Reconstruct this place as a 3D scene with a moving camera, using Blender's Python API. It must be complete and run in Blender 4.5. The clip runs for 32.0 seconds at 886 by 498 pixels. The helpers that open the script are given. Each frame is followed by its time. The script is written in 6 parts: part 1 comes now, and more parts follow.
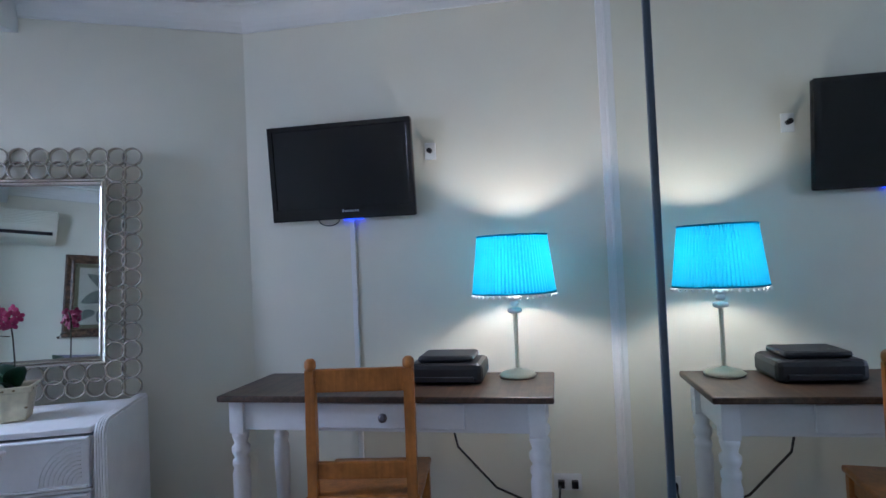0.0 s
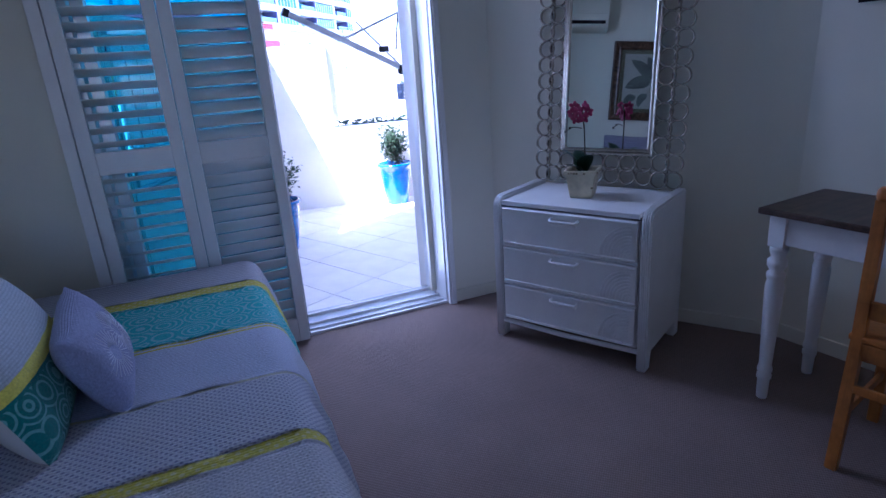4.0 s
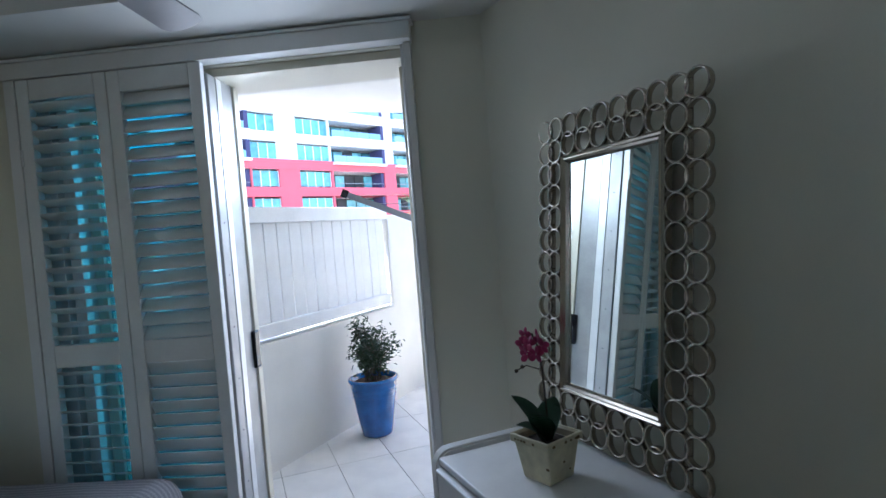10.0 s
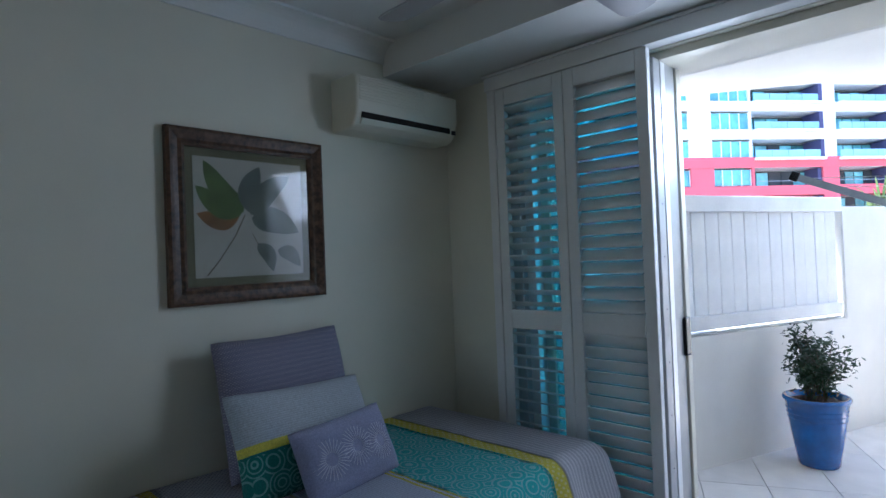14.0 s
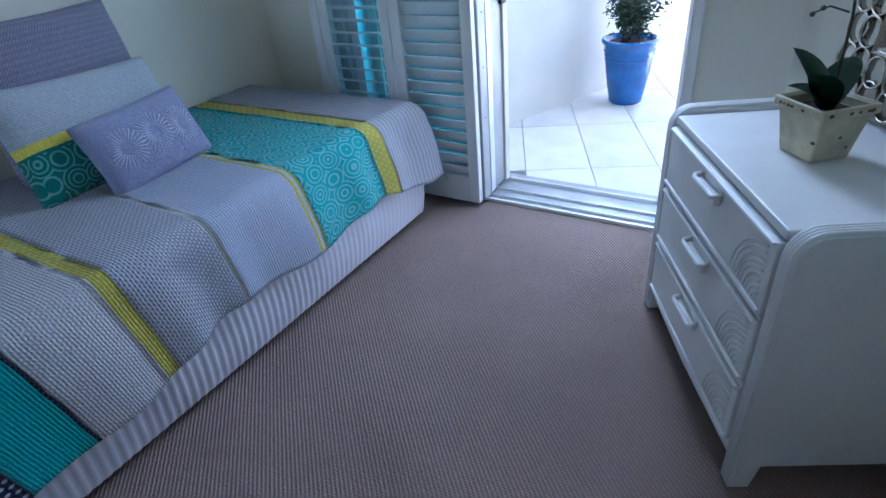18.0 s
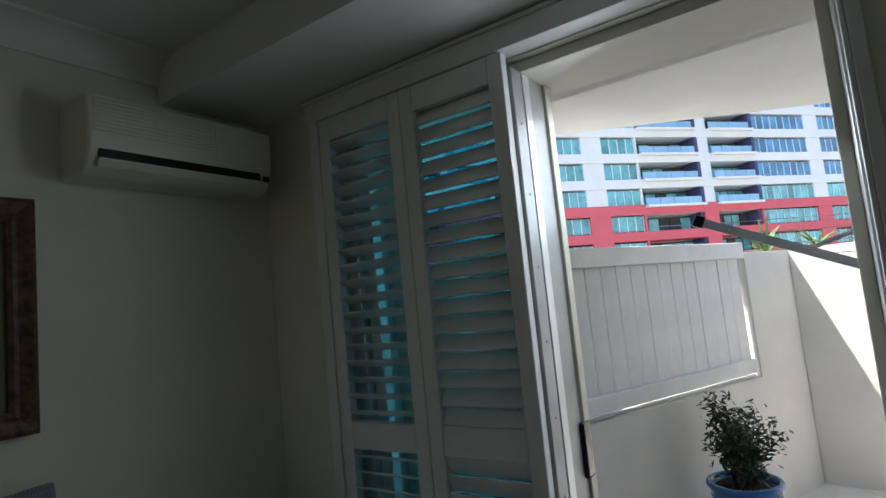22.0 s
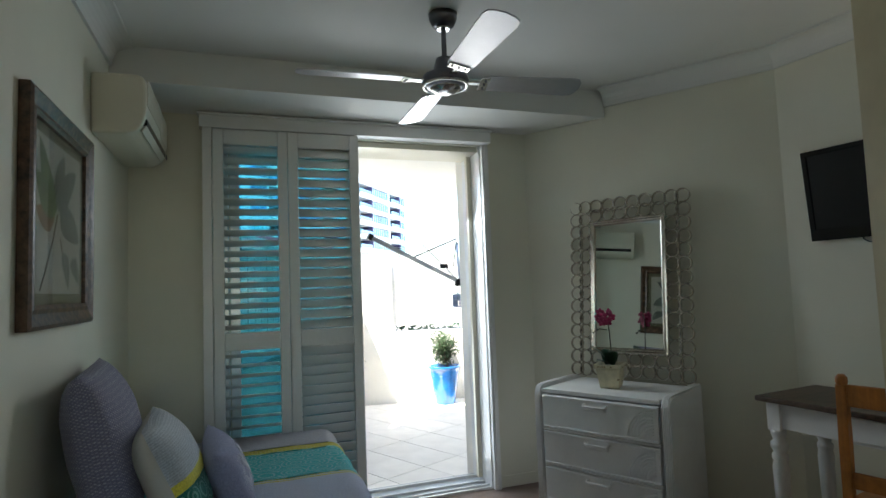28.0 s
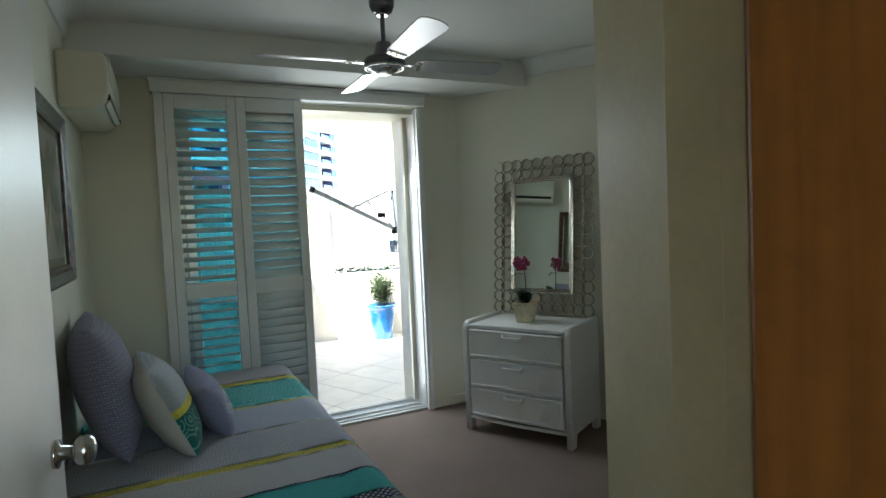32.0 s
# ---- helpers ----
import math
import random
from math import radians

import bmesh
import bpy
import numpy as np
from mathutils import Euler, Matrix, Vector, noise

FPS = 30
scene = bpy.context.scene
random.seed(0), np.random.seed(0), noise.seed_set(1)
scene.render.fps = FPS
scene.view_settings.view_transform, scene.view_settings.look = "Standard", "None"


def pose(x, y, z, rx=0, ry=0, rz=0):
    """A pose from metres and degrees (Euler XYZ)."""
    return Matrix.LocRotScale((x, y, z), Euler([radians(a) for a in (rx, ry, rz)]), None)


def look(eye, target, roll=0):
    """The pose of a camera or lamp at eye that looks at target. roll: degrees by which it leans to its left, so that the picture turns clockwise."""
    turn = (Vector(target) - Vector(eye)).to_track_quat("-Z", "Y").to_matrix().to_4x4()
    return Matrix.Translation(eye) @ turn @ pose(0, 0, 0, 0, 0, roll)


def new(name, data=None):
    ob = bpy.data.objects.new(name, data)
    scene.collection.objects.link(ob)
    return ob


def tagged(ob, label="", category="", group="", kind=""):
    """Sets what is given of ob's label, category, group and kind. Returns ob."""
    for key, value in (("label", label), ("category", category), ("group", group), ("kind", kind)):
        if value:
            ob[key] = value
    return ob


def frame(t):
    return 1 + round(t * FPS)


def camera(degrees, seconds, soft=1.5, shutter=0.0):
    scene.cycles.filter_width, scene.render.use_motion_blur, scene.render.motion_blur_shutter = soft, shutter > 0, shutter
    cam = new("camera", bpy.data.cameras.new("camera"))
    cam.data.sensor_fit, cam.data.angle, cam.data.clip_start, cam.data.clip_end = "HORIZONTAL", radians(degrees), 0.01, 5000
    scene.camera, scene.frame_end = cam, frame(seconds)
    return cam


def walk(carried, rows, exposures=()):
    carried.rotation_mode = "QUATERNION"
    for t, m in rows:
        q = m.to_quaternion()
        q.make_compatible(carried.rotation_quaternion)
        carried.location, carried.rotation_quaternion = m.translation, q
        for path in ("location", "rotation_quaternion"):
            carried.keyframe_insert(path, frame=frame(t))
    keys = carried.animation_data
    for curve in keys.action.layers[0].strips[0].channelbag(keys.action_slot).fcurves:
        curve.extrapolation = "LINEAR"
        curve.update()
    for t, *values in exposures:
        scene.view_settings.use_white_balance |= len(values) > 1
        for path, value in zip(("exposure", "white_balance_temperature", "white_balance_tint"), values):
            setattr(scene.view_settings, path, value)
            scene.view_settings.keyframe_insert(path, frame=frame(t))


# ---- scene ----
cam = camera(76.2, 32.0, shutter=0.0)
PATH = [
    (0, (0.367, 0.409, 1.201), (2.276, 1.001, 1.252), -2.5),
    (0.5, (0.311, 0.414, 1.147), (2.02, 1.449, 1.058), -3.3),
    (1, (0.267, 0.447, 1.053), (1.725, 1.765, 0.682), -3.6),
    (1.5, (0.309, 0.431, 1.069), (1.486, 1.93, 0.462), -4.3),
    (2, (0.295, 0.451, 1.093), (1.313, 2.034, 0.416), -4.4),
    (2.5, (0.313, 0.442, 1.205), (1.183, 2.105, 0.512), -4.9),
    (3, (0.263, 0.435, 1.27), (1.082, 2.128, 0.59), -4.3),
    (3.5, (0.291, 0.446, 1.292), (1.041, 2.179, 0.634), -4.5),
    (5.5, (0.419, 0.731, 1.314), (1.173, 2.526, 0.856), -3.9),
    (6, (0.665, 0.82, 1.328), (1.495, 2.585, 0.888), -4.4),
    (6.5, (0.902, 0.923, 1.37), (1.785, 2.67, 0.958), -4.6),
    (7, (1.132, 1.098, 1.326), (2.116, 2.805, 0.981), -3.8),
    (7.5, (1.408, 1.178, 1.319), (2.511, 2.819, 1.017), -3.5),
    (8, (1.732, 1.248, 1.35), (2.799, 2.915, 1.061), -3.9),
    (8.5, (1.877, 1.229, 1.346), (2.882, 2.941, 1.106), -4.2),
    (9, (1.973, 1.141, 1.377), (2.775, 2.957, 1.133), -5.0),
    (9.5, (1.902, 1.141, 1.411), (2.272, 3.098, 1.23), -6.2),
    (10, (1.768, 0.971, 1.411), (1.612, 2.964, 1.348), -4.6),
    (10.5, (1.758, 0.953, 1.438), (1.224, 2.881, 1.43), -3.8),
    (11, (1.75, 0.94, 1.464), (0.992, 2.791, 1.481), -3.5),
    (11.5, (1.72, 0.92, 1.506), (0.834, 2.712, 1.57), -3.5),
    (12, (1.709, 0.908, 1.536), (0.671, 2.615, 1.629), -3.2),
    (12.5, (1.689, 0.882, 1.532), (0.515, 2.497, 1.647), -3.1),
    (13, (1.669, 0.877, 1.456), (0.395, 2.414, 1.578), -2.8),
    (13.5, (1.661, 0.885, 1.389), (0.312, 2.357, 1.504), -2.7),
    (15.5, (1.616, 1.084, 1.142), (0.229, 2.421, 0.604), -2.8),
    (16, (1.627, 1.102, 1.073), (0.286, 2.375, 0.31), -2.7),
    (16.5, (1.642, 1.112, 1.039), (0.383, 2.318, 0.059), -3.1),
    (17, (1.688, 1.144, 1.046), (0.51, 2.318, -0.064), -3.7),
    (17.5, (1.729, 1.129, 1.104), (0.68, 2.413, -0.014), -4.1),
    (18, (1.806, 1.087, 1.268), (0.881, 2.512, 0.213), -5.4),
    (18.5, (1.865, 1.099, 1.391), (0.969, 2.762, 0.733), -5.0),
    (19, (1.82, 1.16, 1.402), (0.961, 2.941, 1.104), -4.7),
    (19.5, (1.712, 1.209, 1.347), (0.871, 3.022, 1.268), -4.8),
    (20, (1.639, 1.303, 1.396), (0.797, 3.117, 1.392), -4.8),
    (20.5, (1.553, 1.404, 1.415), (0.693, 3.209, 1.434), -4.8),
    (21, (1.469, 1.513, 1.417), (0.58, 3.304, 1.459), -5.2),
    (21.5, (1.429, 1.652, 1.45), (0.448, 3.39, 1.573), -5.4),
    (22, (1.413, 1.73, 1.43), (0.277, 3.364, 1.633), -5.6),
    (22.5, (1.401, 1.744, 1.433), (0.176, 3.308, 1.67), -5.6),
    (23, (1.325, 1.671, 1.434), (0.081, 3.214, 1.702), -5.4),
    (23.5, (1.155, 1.453, 1.408), (-0.092, 2.99, 1.695), -5.2),
    (24, (0.902, 1.363, 1.423), (-0.342, 2.906, 1.689), -4.7),
    (24.5, (0.841, 1.274, 1.467), (-0.534, 2.712, 1.668), -3.9),
    (26.5, (0.034, 0.491, 1.354), (0.148, 2.482, 1.51), -2.2),
    (27, (0.051, 0.27, 1.331), (0.505, 2.212, 1.476), -2.1),
    (27.5, (0.063, 0.069, 1.265), (0.654, 1.973, 1.418), -2.1),
    (28, (0.026, -0.054, 1.262), (0.694, 1.826, 1.399), -2.1),
    (28.5, (-0.008, -0.182, 1.206), (0.705, 1.685, 1.278), -2.1),
    (29, (-0.055, -0.276, 1.148), (0.712, 1.563, 0.977), -2.0),
    (29.5, (-0.065, -0.314, 1.092), (0.724, 1.466, 0.636), -2.0),
    (30, (-0.021, -0.311, 1.072), (0.765, 1.408, 0.418), -2.4),
    (30.5, (-0.014, -0.339, 1.197), (0.776, 1.363, 0.504), -2.8),
    (31, (-0.033, -0.412, 1.335), (0.795, 1.333, 0.814), -2.7),
    (31.5, (-0.061, -0.458, 1.39), (0.811, 1.322, 1.126), -2.4),
    (32, (-0.155, -0.454, 1.361), (0.722, 1.341, 1.264), -2.6),
]
# ---- exposure and light ----
EXPOSURES = [(0.0, 3.55, 5150, 24), (1.0, 3.25, 4700, 29), (2.0, 3.05, 4400, 32), (3.0, 2.8, 4450, 37), (6.0, 2.0, 4950, 28), (7.0, 1.85, 5100, 26), (8.0, 2.25, 5550, 20),
             (9.0, 2.95, 5500, 13), (10.0, 2.35, 5550, 14), (11.0, 2.2, 5500, 14), (12.0, 2.3, 5650, 15), (13.0, 2.0, 5650, 16), (15.5, 2.7, 4800, 11), (16.0, 2.75, 4850, 24), (17.0, 3.45, 4650, 17), (18.0, 3.35, 4850, 14),
             (18.5, 3.05, 5150, 10), (19.5, 2.05, 5800, 10), (20.5, 1.8, 6300, 11), (22.0, 1.2, 6400, 10), (23.0, 1.25, 6450, 9), (24.0, 1.9, 6900, 7), (26.5, 2.5, 6450, 7), (28.0, 2.5, 6450, 7),
             (30.0, 2.9, 6550, 7), (31.0, 3.0, 6550, 3), (32.0, 2.6, 6500, 3)]
walk(cam, [(t, look(eye, target, roll)) for t, eye, target, roll in PATH], EXPOSURES)

world = bpy.data.worlds.new("sky")
world.use_nodes = True
scene.world = world
SUN_WAY = Vector((0.89, 0.46, -1.75)).normalized()
wn = world.node_tree.nodes
sky = wn.new("ShaderNodeTexSky")
sky.sky_type, sky.sun_disc = "NISHITA", False
sky.sun_elevation = math.asin(-SUN_WAY.z)
sky.sun_rotation = math.atan2(-SUN_WAY.x, -SUN_WAY.y)
world.node_tree.links.new(sky.outputs[0], wn["Background"].inputs[0])
wn["Background"].inputs[1].default_value = 0.15
sun = new("sun", bpy.data.lights.new("sun", "SUN"))
sun.data.energy, sun.data.angle, sun.data.color = 5.0, radians(0.5), (1.0, 0.95, 0.87)
sun.matrix_world = Matrix.Translation((0, 0, 20)) @ SUN_WAY.to_track_quat("-Z", "Y").to_matrix().to_4x4()

# daylight through the open sliding door
day = new("door_daylight", bpy.data.lights.new("door_daylight", "AREA"))
day.data.shape, day.data.size, day.data.size_y = "RECTANGLE", 0.40, 1.9
day.data.energy, day.data.color = 0.80, (0.86, 0.93, 1.0)
day.matrix_world = look((1.26, 3.44, 1.06), (0.95, 0.0, 0.75))

# light of the open sky, falling in under the door's head
sky_day = new("sky_daylight", bpy.data.lights.new("sky_daylight", "AREA"))
sky_day.data.shape, sky_day.data.size, sky_day.data.size_y = "RECTANGLE", 0.70, 0.45
sky_day.data.energy, sky_day.data.color = 1.6, (0.82, 0.91, 1.0)
sky_day.matrix_world = look((1.08, 3.50, 1.86), (0.15, 1.75, 0.35))

LAMP_POWER = 0.55

# warm fill lamp added in the unseen hall; its window is made up
hall_fill = new("hall_fill_light", bpy.data.lights.new("hall_fill_light", "AREA"))
hall_fill.data.shape, hall_fill.data.size, hall_fill.data.size_y = "RECTANGLE", 0.6, 1.2
hall_fill.data.energy, hall_fill.data.color = 0.32, (1.0, 0.80, 0.42)
hall_fill.matrix_world = look((-0.05, -1.62, 1.45), (0.1, 0.0, 1.3))

# ---- materials ----
def mat(name, color, rough=0.6, metal=0.0, scale=8.0, vary=0.12, fine=120.0, bump=0.15, depth=0.002, spec=0.5, random_tone=0.0, coat=0.0):
    """A surface with stains at a large scale and grain at a fine one."""
    m = bpy.data.materials.new(name)
    m.use_nodes = True
    n, l = m.node_tree.nodes, m.node_tree.links
    b = n["Principled BSDF"]
    b.inputs["Roughness"].default_value, b.inputs["Metallic"].default_value = rough, metal
    b.inputs["Specular IOR Level"].default_value = spec
    b.inputs["Coat Weight"].default_value = coat
    geo = n.new("ShaderNodeTexCoord")
    big, small = n.new("ShaderNodeTexNoise"), n.new("ShaderNodeTexNoise")
    big.inputs["Scale"].default_value, big.inputs["Detail"].default_value = scale, 4.0
    small.inputs["Scale"].default_value, small.inputs["Detail"].default_value = fine, 3.0
    l.new(geo.outputs["Object"], big.inputs["Vector"])
    l.new(geo.outputs["Object"], small.inputs["Vector"])
    mix = n.new("ShaderNodeMix")
    mix.data_type = "RGBA"
    mix.inputs[6].default_value = (*[c * (1 - vary) for c in color], 1)
    mix.inputs[7].default_value = (*[min(1.0, c * (1 + vary * 0.6)) for c in color], 1)
    add = n.new("ShaderNodeMath")
    add.operation = "MULTIPLY_ADD"
    add.inputs[1].default_value, add.inputs[2].default_value = 0.35, 0.0
    l.new(small.outputs[0], add.inputs[0])
    l.new(big.outputs[0], add.inputs[2])
    ramp = n.new("ShaderNodeMapRange")
    ramp.inputs[1].default_value, ramp.inputs[2].default_value = 0.45, 0.9
    l.new(add.outputs[0], ramp.inputs[0])
    l.new(ramp.outputs[0], mix.inputs[0])
    out = mix.outputs[2]
    if random_tone:
        info, hsv = n.new("ShaderNodeObjectInfo"), n.new("ShaderNodeHueSaturation")
        mr = n.new("ShaderNodeMapRange")
        mr.inputs[3].default_value, mr.inputs[4].default_value = 1 - random_tone, 1 + random_tone
        l.new(info.outputs["Random"], mr.inputs[0])
        l.new(mr.outputs[0], hsv.inputs["Value"])
        l.new(out, hsv.inputs["Color"])
        out = hsv.outputs[0]
    l.new(out, b.inputs["Base Color"])
    if bump:
        bn = n.new("ShaderNodeBump")
        bn.inputs["Strength"].default_value, bn.inputs["Distance"].default_value = bump, depth
        l.new(small.outputs[0], bn.inputs["Height"])
        l.new(bn.outputs[0], b.inputs["Normal"])
    return m


M = dict(
    wall=mat("cream_wall_paint", (0.76, 0.74, 0.62), 0.75, scale=2.5, vary=0.05, fine=260, bump=0.12, depth=0.001),
    ceiling=mat("white_ceiling_paint", (0.78, 0.78, 0.745), 0.85, scale=2.0, vary=0.04, fine=200, bump=0.1, depth=0.001),
    trim=mat("white_gloss_paint", (0.80, 0.80, 0.78), 0.35, scale=6, vary=0.05, fine=90, bump=0.05, depth=0.001),
    # cream paint at the doorway, yellowed to carry the hall's warm light
    cream=mat("warm_lit_cream_paint", (0.66, 0.60, 0.42), 0.45, scale=5, vary=0.12, fine=80, bump=0.12, depth=0.001),
    shutter=mat("white_shutter_paint", (0.78, 0.79, 0.77), 0.42, scale=5, vary=0.06, fine=90, bump=0.06, depth=0.001),
    white=mat("white_painted_wood", (0.80, 0.80, 0.79), 0.42, scale=7, vary=0.06, fine=70, bump=0.12, depth=0.001),
    track=mat("white_aluminium", (0.74, 0.75, 0.75), 0.3, 0.35, scale=9, vary=0.08, bump=0.03),
    sillgrey=mat("dull_aluminium", (0.40, 0.41, 0.41), 0.4, 0.3, scale=9, vary=0.15, bump=0.04),
    black=mat("black_plastic", (0.010, 0.010, 0.011), 0.14, scale=5, vary=0.2, bump=0.02),
    darkplastic=mat("dark_grey_plastic", (0.02, 0.021, 0.024), 0.4, scale=9, vary=0.2, bump=0.1),
    screen=mat("screen_glass", (0.006, 0.006, 0.007), 0.26, scale=3, vary=0.2, bump=0.0),
    chrome=mat("brushed_nickel", (0.55, 0.54, 0.52), 0.2, 1.0, scale=30, vary=0.08, bump=0.02),
    silver=mat("champagne_silver", (0.46, 0.42, 0.355), 0.2, 1.0, scale=20, vary=0.14, fine=150, bump=0.08),
    mirror=mat("mirror_silver", (0.76, 0.80, 0.77), 0.01, 1.0, scale=1, vary=0.0, bump=0.0),
    pine=mat("orange_pine", (0.52, 0.19, 0.032), 0.38, scale=14, vary=0.3, fine=60, bump=0.08),
    walnut=mat("dark_walnut_top", (0.11, 0.065, 0.04), 0.4, scale=16, vary=0.35, fine=70, bump=0.1),
    framewood=mat("mottled_bronze_frame", (0.11, 0.06, 0.033), 0.35, scale=30, vary=0.7, fine=60, bump=0.2),
    doorwood=mat("honey_timber_veneer", (0.40, 0.15, 0.022), 0.45, scale=5, vary=0.2, fine=40, bump=0.06),
    ac=mat("ivory_plastic", (0.70, 0.67, 0.55), 0.4, scale=3, vary=0.05, bump=0.03),
    carpet=mat("taupe_loop_carpet", (0.30, 0.222, 0.185), 0.95, scale=3, vary=0.12, fine=300, bump=0.4, depth=0.004),
    tile=mat("cream_paving_tile", (0.80, 0.77, 0.72), 0.55, scale=5, vary=0.1, fine=120, bump=0.1, random_tone=0.06),
    grout=mat("grey_grout", (0.30, 0.28, 0.25), 0.9, scale=20, vary=0.2),
    render=mat("cream_render", (0.78, 0.76, 0.70), 0.9, scale=3, vary=0.07, fine=150, bump=0.3, depth=0.003),
    soffit=mat("white_soffit", (0.84, 0.83, 0.78), 0.9, scale=3, vary=0.06, fine=180, bump=0.4, depth=0.003),
    fence=mat("white_fence_paint", (0.83, 0.83, 0.81), 0.5, scale=5, vary=0.08, fine=60, bump=0.15),
    bluepot=mat("cobalt_glaze", (0.012, 0.13, 0.42), 0.15, scale=9, vary=0.3, fine=40, bump=0.08, coat=0.4),
    soil=mat("dark_soil", (0.04, 0.03, 0.022), 1.0, scale=40, vary=0.4, bump=0.6, depth=0.01),
    bark=mat("grey_brown_bark", (0.12, 0.09, 0.06), 0.9, scale=40, vary=0.3, bump=0.4),
    leaf=mat("dark_green_leaf", (0.035, 0.075, 0.025), 0.45, scale=30, vary=0.3, bump=0.0, random_tone=0.25),
    galv=mat("galvanised_steel", (0.36, 0.39, 0.43), 0.4, 0.7, scale=15, vary=0.15, bump=0.04),
    cord=mat("white_cord", (0.75, 0.75, 0.74), 0.6),
    blackcord=mat("black_cable", (0.02, 0.02, 0.02), 0.5),
)

# ---- building blocks ----
def box(bm, x0, y0, z0, x1, y1, z1, bevel=0.0, m=None):
    """An upright block, with rounded edges where asked."""
    g = bmesh.new()
    bmesh.ops.create_cube(g, size=1.0)
    for v in g.verts:
        v.co = Vector(((x0 + x1) / 2 + v.co.x * (x1 - x0), (y0 + y1) / 2 + v.co.y * (y1 - y0), (z0 + z1) / 2 + v.co.z * (z1 - z0)))
    if bevel:
        bmesh.ops.bevel(g, geom=g.edges[:], offset=bevel, segments=2, affect="EDGES", profile=0.5, clamp_overlap=True)
    add_mesh(bm, g, m)


def add_mesh(bm, g, m=None):
    if m is not None:
        g.transform(m)
    tmp = bpy.data.meshes.new("tmp")
    g.to_mesh(tmp)
    g.free()
    bm.from_mesh(tmp)
    bpy.data.meshes.remove(tmp)


def rod(bm, a, b, r0, r1=None, seg=12):
    """A round bar from a to b."""
    a, b = Vector(a), Vector(b)
    g = bmesh.new()
    bmesh.ops.create_cone(g, cap_ends=True, segments=seg, radius1=r0, radius2=r0 if r1 is None else r1, depth=(b - a).length)
    g.transform(Matrix.Translation((a + b) / 2) @ (b - a).to_track_quat("Z", "Y").to_matrix().to_4x4())
    add_mesh(bm, g)


def turned(bm, profile, seg=24, m=None):
    """A body turned on the z axis from (radius, height) pairs, closed at both ends."""
    g = bmesh.new()
    rings = [[g.verts.new((r * math.cos(2 * math.pi * i / seg), r * math.sin(2 * math.pi * i / seg), z)) for i in range(seg)] for r, z in profile]
    for p, q in zip(rings, rings[1:]):
        for i in range(seg):
            g.faces.new((p[i], p[(i + 1) % seg], q[(i + 1) % seg], q[i]))
    g.faces.new(rings[0][::-1])
    g.faces.new(rings[-1])
    bmesh.ops.recalc_face_normals(g, faces=g.faces)
    for f in g.faces:
        f.smooth = len(f.verts) == 4
    add_mesh(bm, g, m)


def torus(bm, R, r, seg=28, ring=8, m=None, sx=1.0):
    g = bmesh.new()
    vs = [[g.verts.new(((R + r * math.cos(b)) * math.cos(a), (R + r * math.cos(b)) * math.sin(a), r * sx * math.sin(b)))
           for b in [2 * math.pi * j / ring for j in range(ring)]] for a in [2 * math.pi * i / seg for i in range(seg)]]
    for i in range(seg):
        for j in range(ring):
            f = g.faces.new((vs[i][j], vs[(i + 1) % seg][j], vs[(i + 1) % seg][(j + 1) % ring], vs[i][(j + 1) % ring]))
            f.smooth = True
    add_mesh(bm, g, m)


def tube(bm, points, r, seg=8):
    """A bent round wire through the points."""
    pts = [Vector(p) for p in points]
    rings = []
    for i, p in enumerate(pts):
        d = (pts[min(i + 1, len(pts) - 1)] - pts[max(i - 1, 0)]).normalized()
        q = d.to_track_quat("Z", "Y")
        rings.append([bm.verts.new(p + q @ Vector((r * math.cos(2 * math.pi * k / seg), r * math.sin(2 * math.pi * k / seg), 0))) for k in range(seg)])
    for a, b in zip(rings, rings[1:]):
        for k in range(seg):
            f = bm.faces.new((a[k], a[(k + 1) % seg], b[(k + 1) % seg], b[k]))
            f.smooth = True
    bm.faces.new(rings[0][::-1])
    bm.faces.new(rings[-1])


def mesh_of(name, bm, material):
    me = bpy.data.meshes.new(name)
    bm.to_mesh(me)
    bm.free()
    for one in (material if isinstance(material, (list, tuple)) else [material]):
        me.materials.append(one)
    return me


def part(name, bm, material, parent, label=""):
    """One mesh of its own under a thing or under a part."""
    ob = new(name, mesh_of(name, bm, material))
    ob.parent = parent
    return tagged(ob, label) if label else ob


def thing(name, at, label, category, group="", turn=0.0):
    e = new(name)
    e.matrix_world = pose(*at, 0, 0, turn)
    return tagged(e, label, category, group)


def setting(name, bm, material, label=""):
    return tagged(new(name, mesh_of(name, bm, material)), label, "", "", "structure")


def wall_along(a, b, z0, z1, thick, holes=()):
    """A wall from a to b, its body on the left of that way; holes are (from, to, low, high) along it."""
    a, b = Vector((*a, 0)), Vector((*b, 0))
    d = b - a
    length = d.length
    m = Matrix.Translation(a) @ pose(0, 0, 0, 0, 0, math.degrees(math.atan2(d.y, d.x)))
    bm = bmesh.new()
    s = 0.0
    for h0, h1, low, high in sorted(holes):
        if h0 > s:
            box(bm, s, 0, z0, h0, thick, z1, m=m)
        if low > z0:
            box(bm, h0, 0, z0, h1, thick, low, m=m)
        if high < z1:
            box(bm, h0, 0, high, h1, thick, z1, m=m)
        s = h1
    if s < length:
        box(bm, s, 0, z0, length, thick, z1, m=m)
    return bm


# ---- patterned materials ----
def nodes_of(m):
    return m.node_tree.nodes, m.node_tree.links


